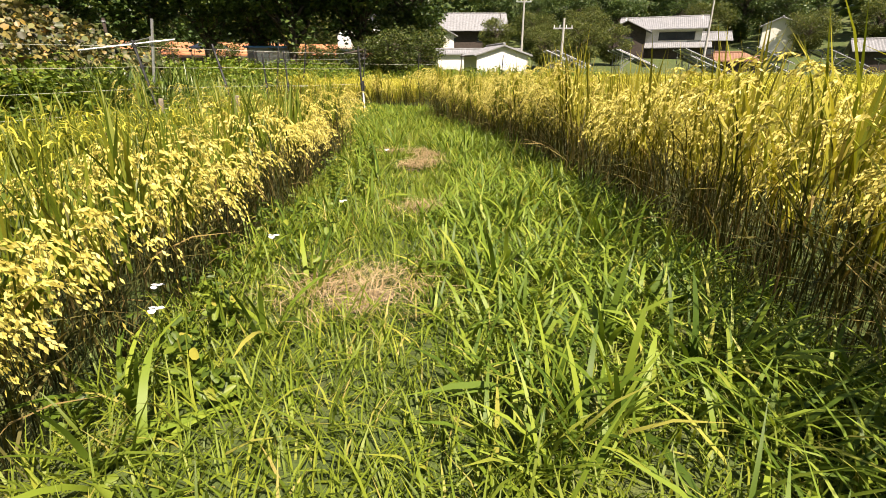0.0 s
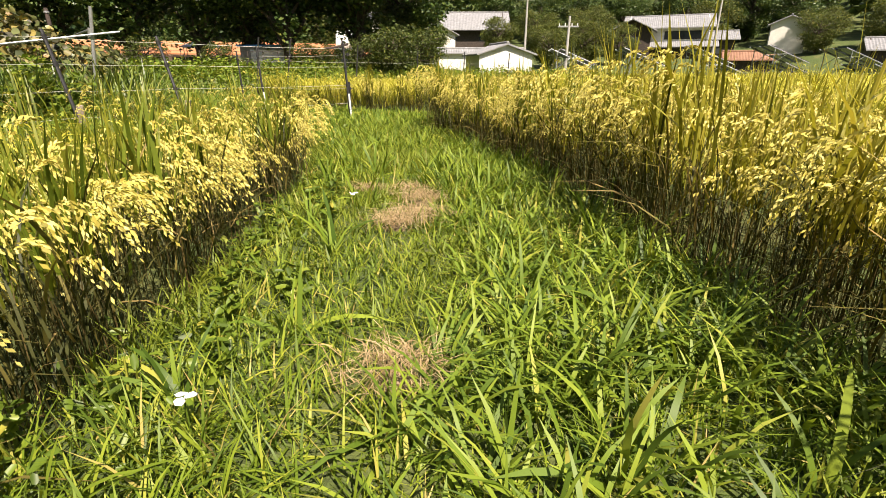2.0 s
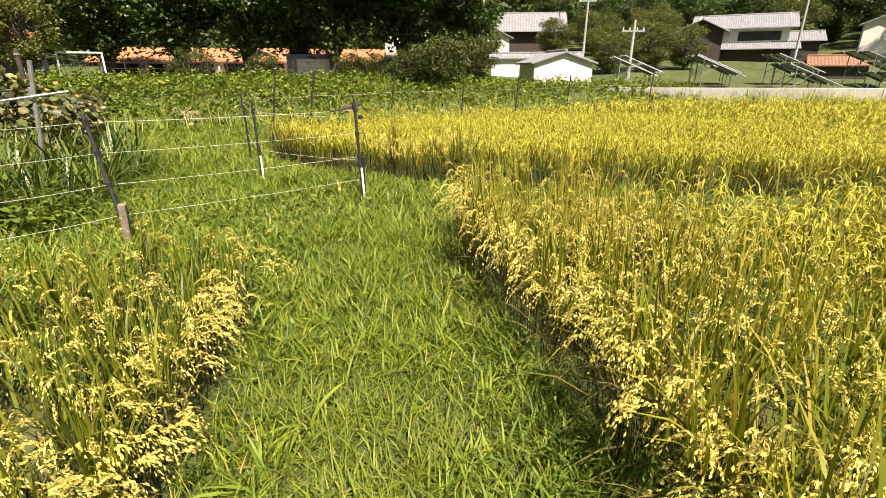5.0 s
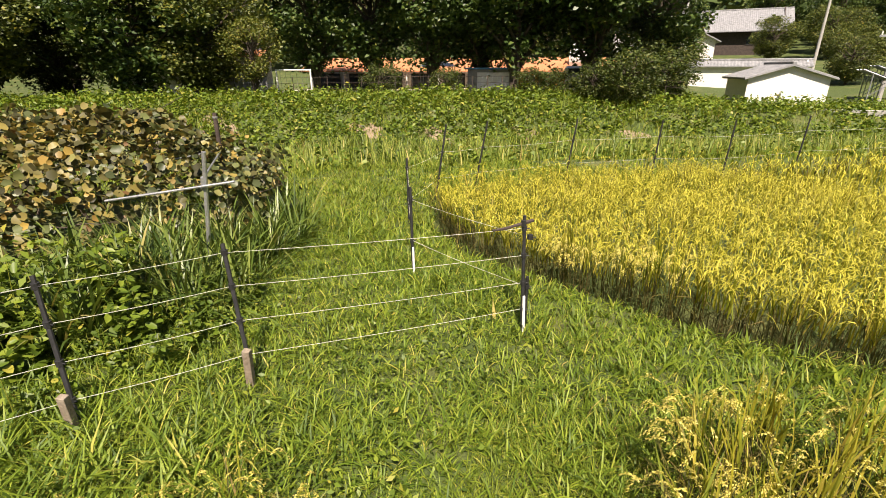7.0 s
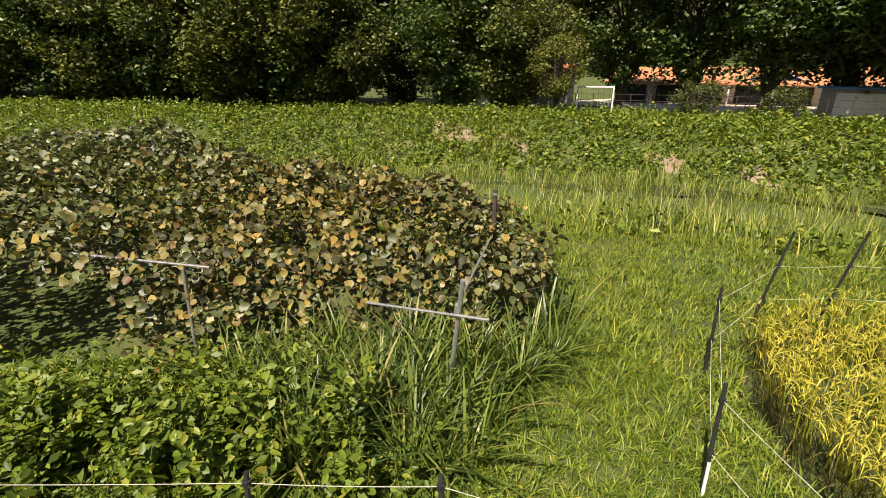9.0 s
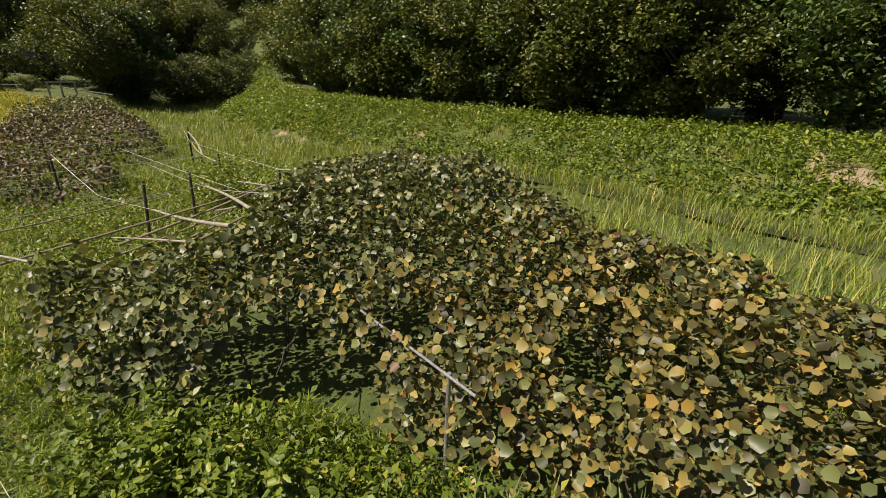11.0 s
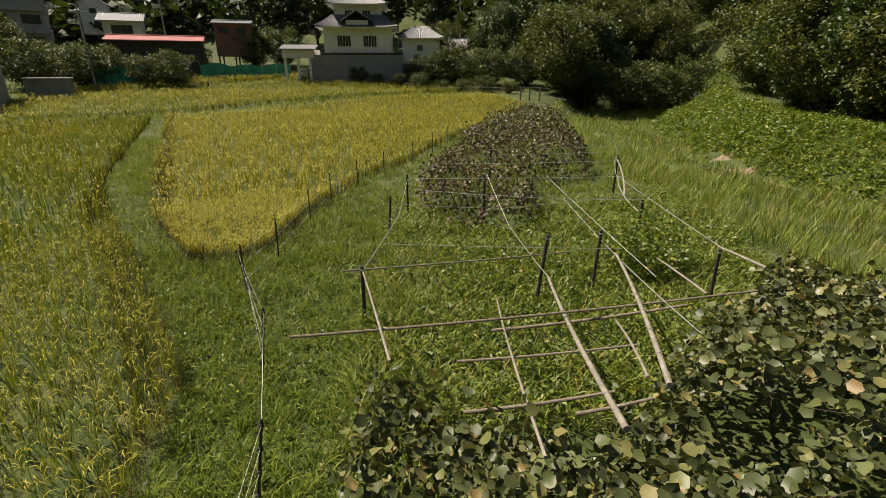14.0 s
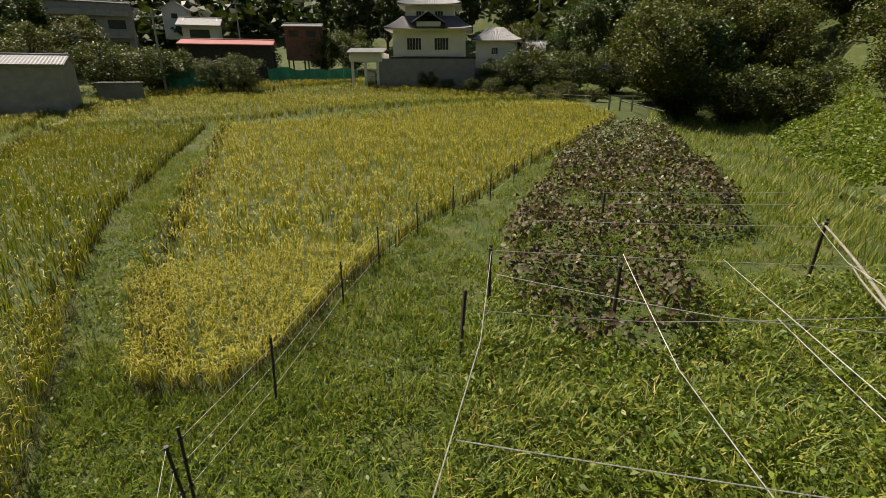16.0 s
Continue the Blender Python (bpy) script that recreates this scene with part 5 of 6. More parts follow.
for x, y, s, a in [(-31.5, 26.5, 1.1, 90), (-35.5, 15.0, 1.05, 200), (-41.5, 8.5, 1.1, 10), (-46.5, 2.0, 1.1, 120), (-52.0, -5.5, 1.0, 260), (-58, -11, 1.15, 50), (-66, -14, 1.2, 340), (-38.5, 19.5, 1.3, 30), (-47, 9, 1.35, 80), (-56, 1, 1.4, 170), (-66, -5, 1.4, 140), (-78, -16, 1.4, 10)]:
    plant(dark_b, x, y, s, a)
for x, y, s, a in [(-37.5, 11.8, 1.1, 60), (-44.0, 4.8, 1.15, 140), (-49.0, -2.3, 1.2, 230), (-55.5, -9.0, 1.2, 300), (-62.0, -13.0, 1.25, 20), (-71, -20, 1.3, 70), (-28.0, 27.5, 0.9, 110), (-42, 14, 1.3, 250)]:
    plant(olive, x, y, s, a)
for x, y, s, a in [(-1.6, 39.5, 1.0, 40), (-5.5, 36.2, 0.7, 100), (-4.5, 41, 1.3, 200), (-9.5, 36.6, 0.6, 10), (-15, 35.6, 0.6, 80), (-19, 34.2, 0.7, 140), (-37, 24, 1.4, 20), (-41.5, 21, 1.5, 90), (-34.5, 27.5, 1.3, 160), (-46, 15.5, 1.5, 220), (-50, 9, 1.6, 10), (-55, 3, 1.6, 50), (-8, 36.9, 0.6, 30)]:
    plant(shrub, x, y, s, a)
for x, y, s, a in [(13, 66, 0.62, 60), (18, 68, 0.66, 150), (23, 70, 0.6, 290), (52, 74, 0.7, 20), (58, 70, 0.75, 80), (-2, 72, 0.6, 30), (9, 90, 0.7, 120), (16, 92, 0.8, 200), (26, 96, 0.9, 40), (46, 92, 0.9, 140), (-14, 76, 0.8, 10), (-20, 84, 0.9, 70), (-6, 92, 0.8, 190)]:
    plant(olive, x, y, s, a)
for x, y, s, a in [(18, 101, 1.0, 0), (27, 104, 1.1, 50), (35, 101, 1.0, 100), (44, 98, 1.1, 150), (53, 93, 1.1, 200), (61, 87, 1.1, 250), (55, 84, 0.9, 20), (-3, 114, 1.1, 70), (12, 116, 1.2, 120), (24, 114, 1.2, 170), (36, 111, 1.2, 220), (48, 107, 1.2, 270), (66, 76, 1.0, 10), (62, 64, 0.9, 60), (60, 98, 1.2, 110), (-14, 110, 1.1, 160), (-24, 100, 1.1, 10), (-32, 90, 1.1, 60), (-40, 80, 1.1, 110), (-30, 70, 1.0, 200)]:
    plant(dark_b, x, y, s, a, "dense dark green tree on the wooded slope")
for k in range(9):
    plant(shrub, -37.5 - k * 1.6, -61.0 + k * 2.6, 0.62 + 0.12 * math.sin(k * 2.1), k * 50, "low dark green hedge shrub below the tower house")
# around the farmhouses to the south
for src, x, y, s, a in [(olive, -55.5, -36.5, 1.15, 0), (dark_b, -59.5, -36.0, 1.15, 60), (shrub, -49, -50, 1.7, 20), (shrub, -52.5, -46.5, 1.6, 110), (shrub, -46, -53, 1.3, 200), (olive, -52, -57, 0.9, 100), (shrub, -57, -44, 1.7, 50),
                        (shrub, -17.5, -67, 1.5, 0), (shrub, -15.0, -69, 1.3, 90), (shrub, -8.0, -71, 1.7, 180), (shrub, -3, -73, 1.9, 30), (shrub, -11, -73, 1.5, 60), (olive, 4, -76, 0.9, 120), (shrub, -5, -83, 1.6, 10), (olive, 2, -92, 1.0, 220), (shrub, -22, -78, 1.4, 300),
                        (shrub, -66, -34, 2.0, 0), (shrub, -72, -36, 2.1, 120), (shrub, -78, -32, 2.0, 240), (shrub, -63, -40, 1.8, 60), (olive, -70, -46, 1.2, 160), (olive, -82, -40, 1.3, 30), (shrub, -36, -79, 2.0, 70), (shrub, -32, -81, 1.8, 170), (dark_b, -62, -55, 1.1, 70), (dark_b, -72, -60, 1.2, 170), (olive, -78, -46, 1.3, 20), (dark_b, -84, -48, 1.4, 90), (olive, -90, -44, 1.4, 200), (dark_b, -74, -52, 1.3, 120), (shrub, -70, -30, 2.0, 40), (olive, -96, -38, 1.5, 10), (dark_b, -92, -30, 1.5, 70), (dark_b, -86, -22, 1.3, 170),
                        (dark_b, 12, -80, 1.2, 10), (dark_b, 8, -88, 1.2, 190)]:
    plant(src, x, y, s, a)
rr = random.Random(9)
for i in range(16):
    plant(cedar, -38 - i * 3.6 + rr.uniform(-1, 1), -100 + i * 2.2 + rr.uniform(-4, 4), rr.uniform(0.8, 1.25), rr.uniform(0, 360))
for i in range(10):
    plant(cedar, 24 - i * 5.2 + rr.uniform(-1, 1), -124 + rr.uniform(-5, 5), rr.uniform(0.8, 1.25), rr.uniform(0, 360))

# far woods on the hills all round
g = np.random.default_rng(77)
n = 9000
ang, rad = g.uniform(0, 2 * np.pi, n), 84 + 150 * g.random(n) ** 1.5
cx, cy = -12 + rad * np.cos(ang), -4 + rad * np.sin(ang)
cz = land(cx, cy)
ok = (cz > np.where(cx < -55, 2.0, 5.5)) & (cz < 110) & (np.abs(river_side(cx, cy)) > 9)
ok &= ~((np.abs(cx + 25) < 45) & (cy < -70) & (cy > -108))
ok &= ~((np.abs(cx - 22) < 44) & (cy > 60) & (cy < 114))
cx, cy, cz = cx[ok], cy[ok], cz[ok]
size = g.uniform(2.4, 4.6, len(cx))
k = 18
v = g.normal(0, 1, (len(cx), k, 3))
v /= np.linalg.norm(v, axis=2)[..., None]
v[..., 2] = np.abs(v[..., 2]) * 1.25 - 0.1
P = np.stack([cx, cy, cz + 2.0], 1)[:, None] + v * (size[:, None] * g.uniform(0.75, 1.1, (len(cx), k)))[..., None]
V, q, t = disc_leaves(P.reshape(-1, 3), np.repeat(size, k) * g.uniform(0.35, 0.7, len(cx) * k), g, 0.8, 0.4, 0.7, 4)
tagged(mesh_ob("woods", V, [q], M["wood_far"]), "dark green wooded hillsides round the valley", "woods", kind="stuff")


# ---- buildings ----
def tiled_slope(bm, w, run, rise, y0, z0, sign, step=0.28, thick=0.1):
    """One pitched roof face with raised tile courses, from the eaves at y0 up to the ridge."""
    n = max(4, int(w / step))
    vs = []
    for i in range(n * 2 + 1):
        x = -w / 2 + w * i / (2 * n)
        dz = 0.045 if i % 2 else 0.0
        vs.append([bm.verts.new((x, y0 + sign * run * s, z0 + rise * s + dz)) for s in (0, 0.5, 1)])
    lo = [[bm.verts.new((x, y0 + sign * run * s, z0 + rise * s - thick)) for s in (0, 1)] for x in (-w / 2, w / 2)]
    for a, b in zip(vs, vs[1:]):
        for j in (0, 1):
            bm.faces.new((a[j], b[j], b[j + 1], a[j + 1]))
    bm.faces.new((lo[0][0], lo[1][0], vs[-1][0]) + tuple(v[0] for v in vs[-2::-1]))
    bm.faces.new((lo[0][0], lo[0][1], lo[1][1], lo[1][0]))
    bm.faces.new((vs[0][0], vs[0][1], vs[0][2], lo[0][1], lo[0][0]))
    bm.faces.new((vs[-1][2], vs[-1][1], vs[-1][0], lo[1][0], lo[1][1]))


def gable_roof(parent, w, d, z, rise, over, mat, ridge=True, label=""):
    bm = bmesh.new()
    run = d / 2 + over
    tiled_slope(bm, w + 2 * over, run, rise, -run, z - over * rise / (d / 2) * 0.5, 1)
    tiled_slope(bm, w + 2 * over, run, rise, run, z - over * rise / (d / 2) * 0.5, -1)
    r = part("roof", bm, mat, parent, label)
    if ridge:
        zr = z - over * rise / (d / 2) * 0.5 + rise
        bm = boxed(-w / 2 - over, w / 2 + over, -0.12, 0.12, zr - 0.06, zr + 0.16, bevel=0.05)
        part("ridge", bm, mat, r)
    return r


def gable_ends(parent, w, d, z, rise, mat, t=0.12):
    for sx in (-1, 1):
        bm = bmesh.new()
        x = sx * (w / 2 - t / 2)
        pr = [[bm.verts.new((x + o, y, zz)) for y, zz in ((-d / 2, z), (d / 2, z), (0, z + rise * 0.93))] for o in (-t / 2, t / 2)]
        bm.faces.new(pr[0])
        bm.faces.new(pr[1][::-1])
        for i in range(3):
            bm.faces.new((pr[0][i], pr[1][i], pr[1][(i + 1) % 3], pr[0][(i + 1) % 3]))
        part("gable", bm, mat, parent)


def window(parent, x, y, z, w, h, frame_mat, bars=2, face=-1):
    """A framed window on a wall facing -y, with one pane between each two bars."""
    win = part("window", boxed(x - w / 2, x + w / 2, y - 0.06, y - 0.002, z, z + h), frame_mat, parent)
    for i in range(bars):
        x0 = x - w / 2 + 0.05 + (w - 0.1) * i / bars
        part("pane", boxed(x0 + 0.02, x0 + (w - 0.1) / bars - 0.02, y - 0.07, y - 0.063, z + 0.07, z + h - 0.07), M["glass"], win)


def house(name, m, label, w, d, h, rise, over, wall, roof, wins=(), turned=False, frame="dark", base=0.0, roof_label=""):
    t = thing(name, m, label, "house" if "house" in name or "hall" in name else "building")
    part("wall", boxed(-w / 2, w / 2, -d / 2, d / 2, -2.2, h), M[wall], t)
    if base:
        part("base", boxed(-w / 2 - 0.03, w / 2 + 0.03, -d / 2 - 0.03, d / 2 + 0.03, -0.6, base), M["greywall"], t)
    if turned:
        holder = part("attic", boxed(-w / 2 + 0.1, w / 2 - 0.1, -d / 2 + 0.1, d / 2 - 0.1, h - 0.1, h + 0.02), M[wall], t)
        gable_ends(holder, d, w, h, rise, M[wall])
        r = gable_roof(holder, d, w, h, rise, over, M[roof], label=roof_label)
        for o in holder.children:
            o.matrix_basis = pose(0, 0, 0, 0, 0, 90)
    else:
        gable_ends(t, w, d, h, rise, M[wall])
        gable_roof(t, w, d, h, rise, over, M[roof], label=roof_label)
    for x, z, ww, hh in wins:
        window(t, x, -d / 2, z, ww, hh, M[frame])
    return t


def at(x, y, rz, dz=0.0):
    return pose(x, y, ground_z(x, y) + dz, 0, 0, rz)


# pump shed beyond the golden paddy
sh = house("storage_shed", pose(4.3, 42.5, 0.3, 0, 0, 14), "white-walled storage shed with a grey roof on a concrete wall", 4.3, 3.6, 1.75, 0.75, 0.28, "plaster", "tile", turned=True)
wall_t = tagged(new("retaining_wall"), "stained concrete retaining wall beyond the paddy", "wall", kind="structure")
part("slab", boxed(1.0, 44, 39.6, 39.9, -1.0, 0.4, bevel=0.03), M["concrete"], wall_t)
for i in range(9):
    part("joint", boxed(4.2 + i * 4.2, 4.23 + i * 4.2, 39.585, 39.6, -0.9, 0.38), M["dark"], wall_t)


# solar array
def solar(x, y, turn):
    t = thing("solar_panel", pose(x, y, ground_z(x, y) + 0.25, 0, 0, turn), "dark solar panel row on a steel frame", "solar panel", "solar panels")
    for px in (-1.9, 0.0, 1.9):
        part("post", rod(bmesh.new(), (px, 1.2, -1.2), (px, 1.2, 1.75), 0.035, 0.035, 6), M["steel"], t)
        part("short_post", rod(bmesh.new(), (px, -1.2, -1.2), (px, -1.2, 0.75), 0.035, 0.035, 6), M["steel"], t)
        part("rafter", rod(bmesh.new(), (px, -1.7, 0.55), (px, 1.7, 1.97), 0.04, 0.04, 6), M["steel"], t)
        part("brace", rod(bmesh.new(), (px, 1.2, 0.5), (px, 0.2, 1.3), 0.025, 0.025, 5), M["steel"], t)
    for px in (-1.45, -0.48, 0.48, 1.45):
        for py in (-0.85, 0.85):
            bm = boxed(px - 0.46, px + 0.46, -0.8, 0.8, 0, 0.04)
            bmesh.ops.transform(bm, matrix=pose(0, py, 1.3 + py * 0.418, 22.7), verts=bm.verts)
            part("panel", bm, M["panel"], t)
    return t


src = solar(10.5, 44.5, 82)
for i in range(6):
    x = 16.0 + i * 5.6
    copy_thing(src, pose(x, 43.5 - i * 1.2, ground_z(x, 43) + 0.25, 0, 0, 82))
    copy_thing(src, pose(x - 3.4, 50.5 - i * 1.2, ground_z(x, 50) + 0.35, 0, 0, 82))

# farmhouses to the north
fh = house("farmhouse", at(36.0, 86.0, -22, -0.8), "two-storey timber farmhouse with grey tiled roofs", 11.5, 7.0, 5.0, 2.0, 0.9, "plaster", "tile", [(2.2, 3.1, 5.2, 1.2), (-3.4, 3.1, 1.8, 1.0)])
part("lower_wall", boxed(-6.2, 6.2, -4.6, -3.5, -0.8, 2.1), M["dark"], fh)
bm = bmesh.new()
tiled_slope(bm, 14.5, 1.9, 0.8, -5.5, 2.0, 1)
part("lower_roof", bm, M["tile"], fh)
wing = house("farmhouse_wing", at(30.0, 84.8, -22, -0.8), "gabled wing of a timber farmhouse, grey tiles", 5.6, 6.5, 4.6, 1.7, 0.8, "dark", "tile", [(0, 2.8, 2.2, 0.9)], turned=True)
house("farmhouse_wing", at(42.3, 83.0, -22, -0.8), "low annex of a timber farmhouse, grey tiles", 5.2, 5.0, 3.4, 1.3, 0.6, "dark", "tile", [(0, 1.2, 1.8, 1.0)])
house("white_storehouse", at(50.5, 78.5, -30, 1.2), "small white storehouse with a grey roof", 4.4, 4.0, 2.6, 1.2, 0.5, "plaster", "tile", turned=True)
house("brown_shed", at(34.5, 60.0, -25, -0.3), "low shed with a rust-brown roof", 4.6, 4.0, 1.6, 0.9, 0.4, "dark", "rust_roof")
house("barn", at(51, 57, -30, -0.2), "dark barn with a grey tiled roof", 9.0, 5.0, 2.2, 1.3, 0.5, "dark", "tile")
house("temple_hall", at(4.5, 104, 0, -0.5), "large dark timber hall with a wide grey tiled roof", 13.5, 8.0, 4.0, 3.4, 1.2, "dark", "tile", [(-3, 1.5, 2, 1.2), (3, 1.5, 2, 1.2)])
house("house", at(-9.5, 100, 8, -0.2), "two-storey house with a dark tiled roof", 8.0, 6.5, 5.2, 1.5, 0.8, "plaster", "tile_dark", [(0, 3.2, 2.4, 1.2)])
house("garden_wall_gate", at(4.2, 62, -2, 0.2), "long white plaster wall with tiled coping", 9.5, 1.2, 2.0, 0.5, 0.35, "plaster", "tile")
house("garden_wall_gate", at(-1.0, 76, 8, 0.6), "white gabled house end behind shrubs", 4.6, 4.0, 3.0, 1.4, 0.5, "plaster", "tile", turned=True)

# kindergarten
kg = thing("kindergarten", at(-22.0, 54.0, 22, -0.8), "long low kindergarten with an orange roof and cream walls", "building")
part("wall", boxed(-15, 14, -3.5, 3.5, -0.5, 2.7), M["plaster"], kg)
bm = bmesh.new()
tiled_slope(bm, 31, 4.6, 1.2, -5.0, 2.45, 1, 0.6)
tiled_slope(bm, 31, 4.6, 1.2, 4.2, 2.45, -1, 0.6)
part("roof", bm, M["orange_roof"], kg)
for i in range(9):
    window(kg, -13 + i * 3.1, -3.5, 0.1, 2.2, 2.1, M["dark"], 3)
    part("veranda_post", rod(bmesh.new(), (-14.4 + i * 3.1, -4.7, -0.5), (-14.4 + i * 3.1, -4.7, 2.5), 0.07, 0.07, 8), M["plaster"], kg)
hall = house("kindergarten_hall", at(-32.5, 33.8, 40, 0.4), "orange-eaved kindergarten hall with a pale gable", 5.4, 6.0, 2.7, 1.3, 0.5, "plaster", "tile_dark", [(-1.2, 0.8, 1.2, 1.4)], turned=True)
part("awning", boxed(-3.2, 3.2, -4.0, -3.0, 2.3, 2.75, bevel=0.05), M["orange_roof"], hall, "orange eaves band")
yard = tagged(new("schoolyard"), "pale sandy schoolyard behind the bank", "yard", kind="structure")
nx_, ny_ = np.meshgrid(np.linspace(-38, -3, 30), np.linspace(37, 52, 16))
Vy = np.stack([nx_, ny_, land(nx_, ny_) + 0.06], -1)
ix = np.arange(nx_.size).reshape(nx_.shape)
mesh_ob("sand", Vy, np.stack([ix[:-1, :-1], ix[:-1, 1:], ix[1:, 1:], ix[1:, :-1]], -1).reshape(-1, 4), M["sand"], yard)
of = thing("orange_fence", at(-11.6, 47.0, 14, 0.3), "orange slatted play fence in the schoolyard", "fence")
for i in range(9):
    part("slat", boxed(-1.8 + i * 0.42, -1.8 + i * 0.42 + 0.34, -0.03, 0.03, 0.1, 1.15), M["orange"], of)
for z in (0.15, 1.05):
    part("rail", boxed(-1.85, 2.0, 0.032, 0.08, z, z + 0.1), M["orange"], of)
for i in range(3):
    part("post", boxed(-1.9 + i * 1.9, -1.8 + i * 1.9, 0.085, 0.16, -0.4, 1.25), M["orange"], of)
goal = thing("playground_goal", at(-22.2, 29.3, 40, 0.25), "white and yellow playground goal with a net in the schoolyard", "goal")
for a, b, mt in [((-1, 0, -0.3), (-1, 0, 1.35), "white_tape"), ((1, 0, -0.3), (1, 0, 1.35), "white_tape"), ((-1.05, 0, 1.35), (1.05, 0, 1.35), "white_tape"), ((-1, 0.9, -0.3), (-1, 0, 1.3), "white_tape"), ((1, 0.9, -0.3), (1, 0, 1.3), "white_tape")]:
    part("bar", rod(bmesh.new(), a, b, 0.05, 0.05, 8), M[mt], goal)
for i in range(6):
    part("net_cord", rod(bmesh.new(), (-0.8 + i * 0.32, 0.1, 1.3), (-0.8 + i * 0.32, 0.85, -0.1), 0.012, 0.012, 4), M["white_tape"], goal)
tent = thing("canopy_tent", at(-20.5, 45.5, 20, 0.25), "white canopy tent in the schoolyard", "tent")
for px in (-1.4, 1.4):
    for py in (-1, 1):
        part("leg", rod(bmesh.new(), (px, py, -0.3), (px, py, 1.9), 0.03, 0.03, 6), M["steel"], tent)
bm = bmesh.new()
bmesh.ops.create_cone(bm, cap_ends=True, segments=4, radius1=2.3, radius2=0.1, depth=0.7, matrix=pose(0, 0, 2.2, 0, 0, 45))
part("canopy", bm, M["white_tape"], tent)
store = thing("play_shed", at(-13.2, 39.6, 10, 0.2), "painted blue-roofed play shed in the schoolyard", "shed")
part("wall", boxed(-1.6, 1.6, -0.8, 0.8, -0.4, 1.5), M["greywall"], store)
part("roof", boxed(-1.8, 1.8, -1.0, 1.0, 1.5, 1.62, bevel=0.03), M["blue"], store)
part("mural", boxed(-0.9, 1.4, -0.83, -0.803, 0.1, 1.3), M["white_tape"], store, "white painted shapes")
tank = thing("water_tank", at(-9.8, 56, 0, 1.3), "white ribbed rooftop water tank", "tank")
bm = bmesh.new()
bmesh.ops.create_cone(bm, cap_ends=True, segments=20, radius1=1.3, radius2=1.3, depth=2.6, matrix=pose(0, 0, 1.4, 0, 90))
part("barrel", bm, M["white_tape"], tank)
part("stand", boxed(-1.1, 1.1, -0.7, 0.7, -2.2, 0.3), M["concrete"], tank)
fencing = thing("yard_fence", Matrix.Identity(4), "dark mesh fence along the top of the bank", "fence")
for i in range(34):
    x = -33 + i * 0.95
    y = np.interp(x, [-33, -24.5, -15.6, 0], [22.6, 30.0, 35.2, 38.2])
    part("post", rod(bmesh.new(), (x, y, ground_z(x, y) - 0.2), (x, y, ground_z(x, y) + 1.25), 0.025, 0.025, 5), M["dark"], fencing)
    x2 = x + 0.95
    y2 = np.interp(x2, [-33, -24.5, -15.6, 0], [22.6, 30.0, 35.2, 38.2])
    for hh in (0.5, 0.85, 1.2):
        part("rail", rod(bmesh.new(), (x, y, ground_z(x, y) + hh), (x2, y2, ground_z(x2, y2) + hh), 0.012, 0.012, 4), M["dark"], fencing)
wb = house("white_shed", at(-30.2, 25.6, 60, 0.2), "small white shed half hidden by trees", 3.0, 2.4, 2.0, 0.5, 0.2, "plaster", "tile")
house("white_house", at(-53, 8.5, 85, 0), "white house half hidden behind the tree row", 9.0, 7.0, 4.0, 1.6, 0.6, "plaster", "tile", [(0, 1.2, 2, 1.4)])
gw = thing("board_fence", at(-27.5, 29.0, 52, 0.1), "grey board fence by the schoolyard", "fence")
for i in range(16):
    part("board", boxed(-2.4 + i * 0.3, -2.12 + i * 0.3, -0.02, 0.02, -0.3, 1.3), M["greywall"], gw)


def car(m, label):
    c_ = thing("car", m, label, "car")
    bm = boxed(-1.7, 1.7, -0.75, 0.75, 0.35, 1.0, bevel=0.12)
    part("body", bm, M["car"], c_)
    bm = boxed(-1.6, 0.9, -0.68, 0.68, 0.98, 1.7, bevel=0.16)
    part("cabin", bm, M["car"], c_)
    for sy in (-1, 1):
        part("window", boxed(-1.3, 0.7, sy * 0.69 - 0.01, sy * 0.69 + 0.01, 1.08, 1.5), M["glass"], c_)
        for wx in (-1.1, 1.1):
            bm = bmesh.new()
            bmesh.ops.create_cone(bm, cap_ends=True, segments=16, radius1=0.3, radius2=0.3, depth=0.18, matrix=pose(wx, sy * 0.7, 0.3, 90))
            wh = part("wheel", bm, M["rubber"], c_)
            bm = bmesh.new()
            bmesh.ops.create_cone(bm, cap_ends=True, segments=12, radius1=0.17, radius2=0.17, depth=0.03, matrix=pose(wx, sy * 0.8, 0.3, 90))
            part("rim", bm, M["steel"], wh)
    return c_


car(at(-8.4, 48.5, 10, 0.25), "white van parked beside the schoolyard")
car(at(-34.6, -66.5, 60, 0.0), "white van parked by the white tower house")


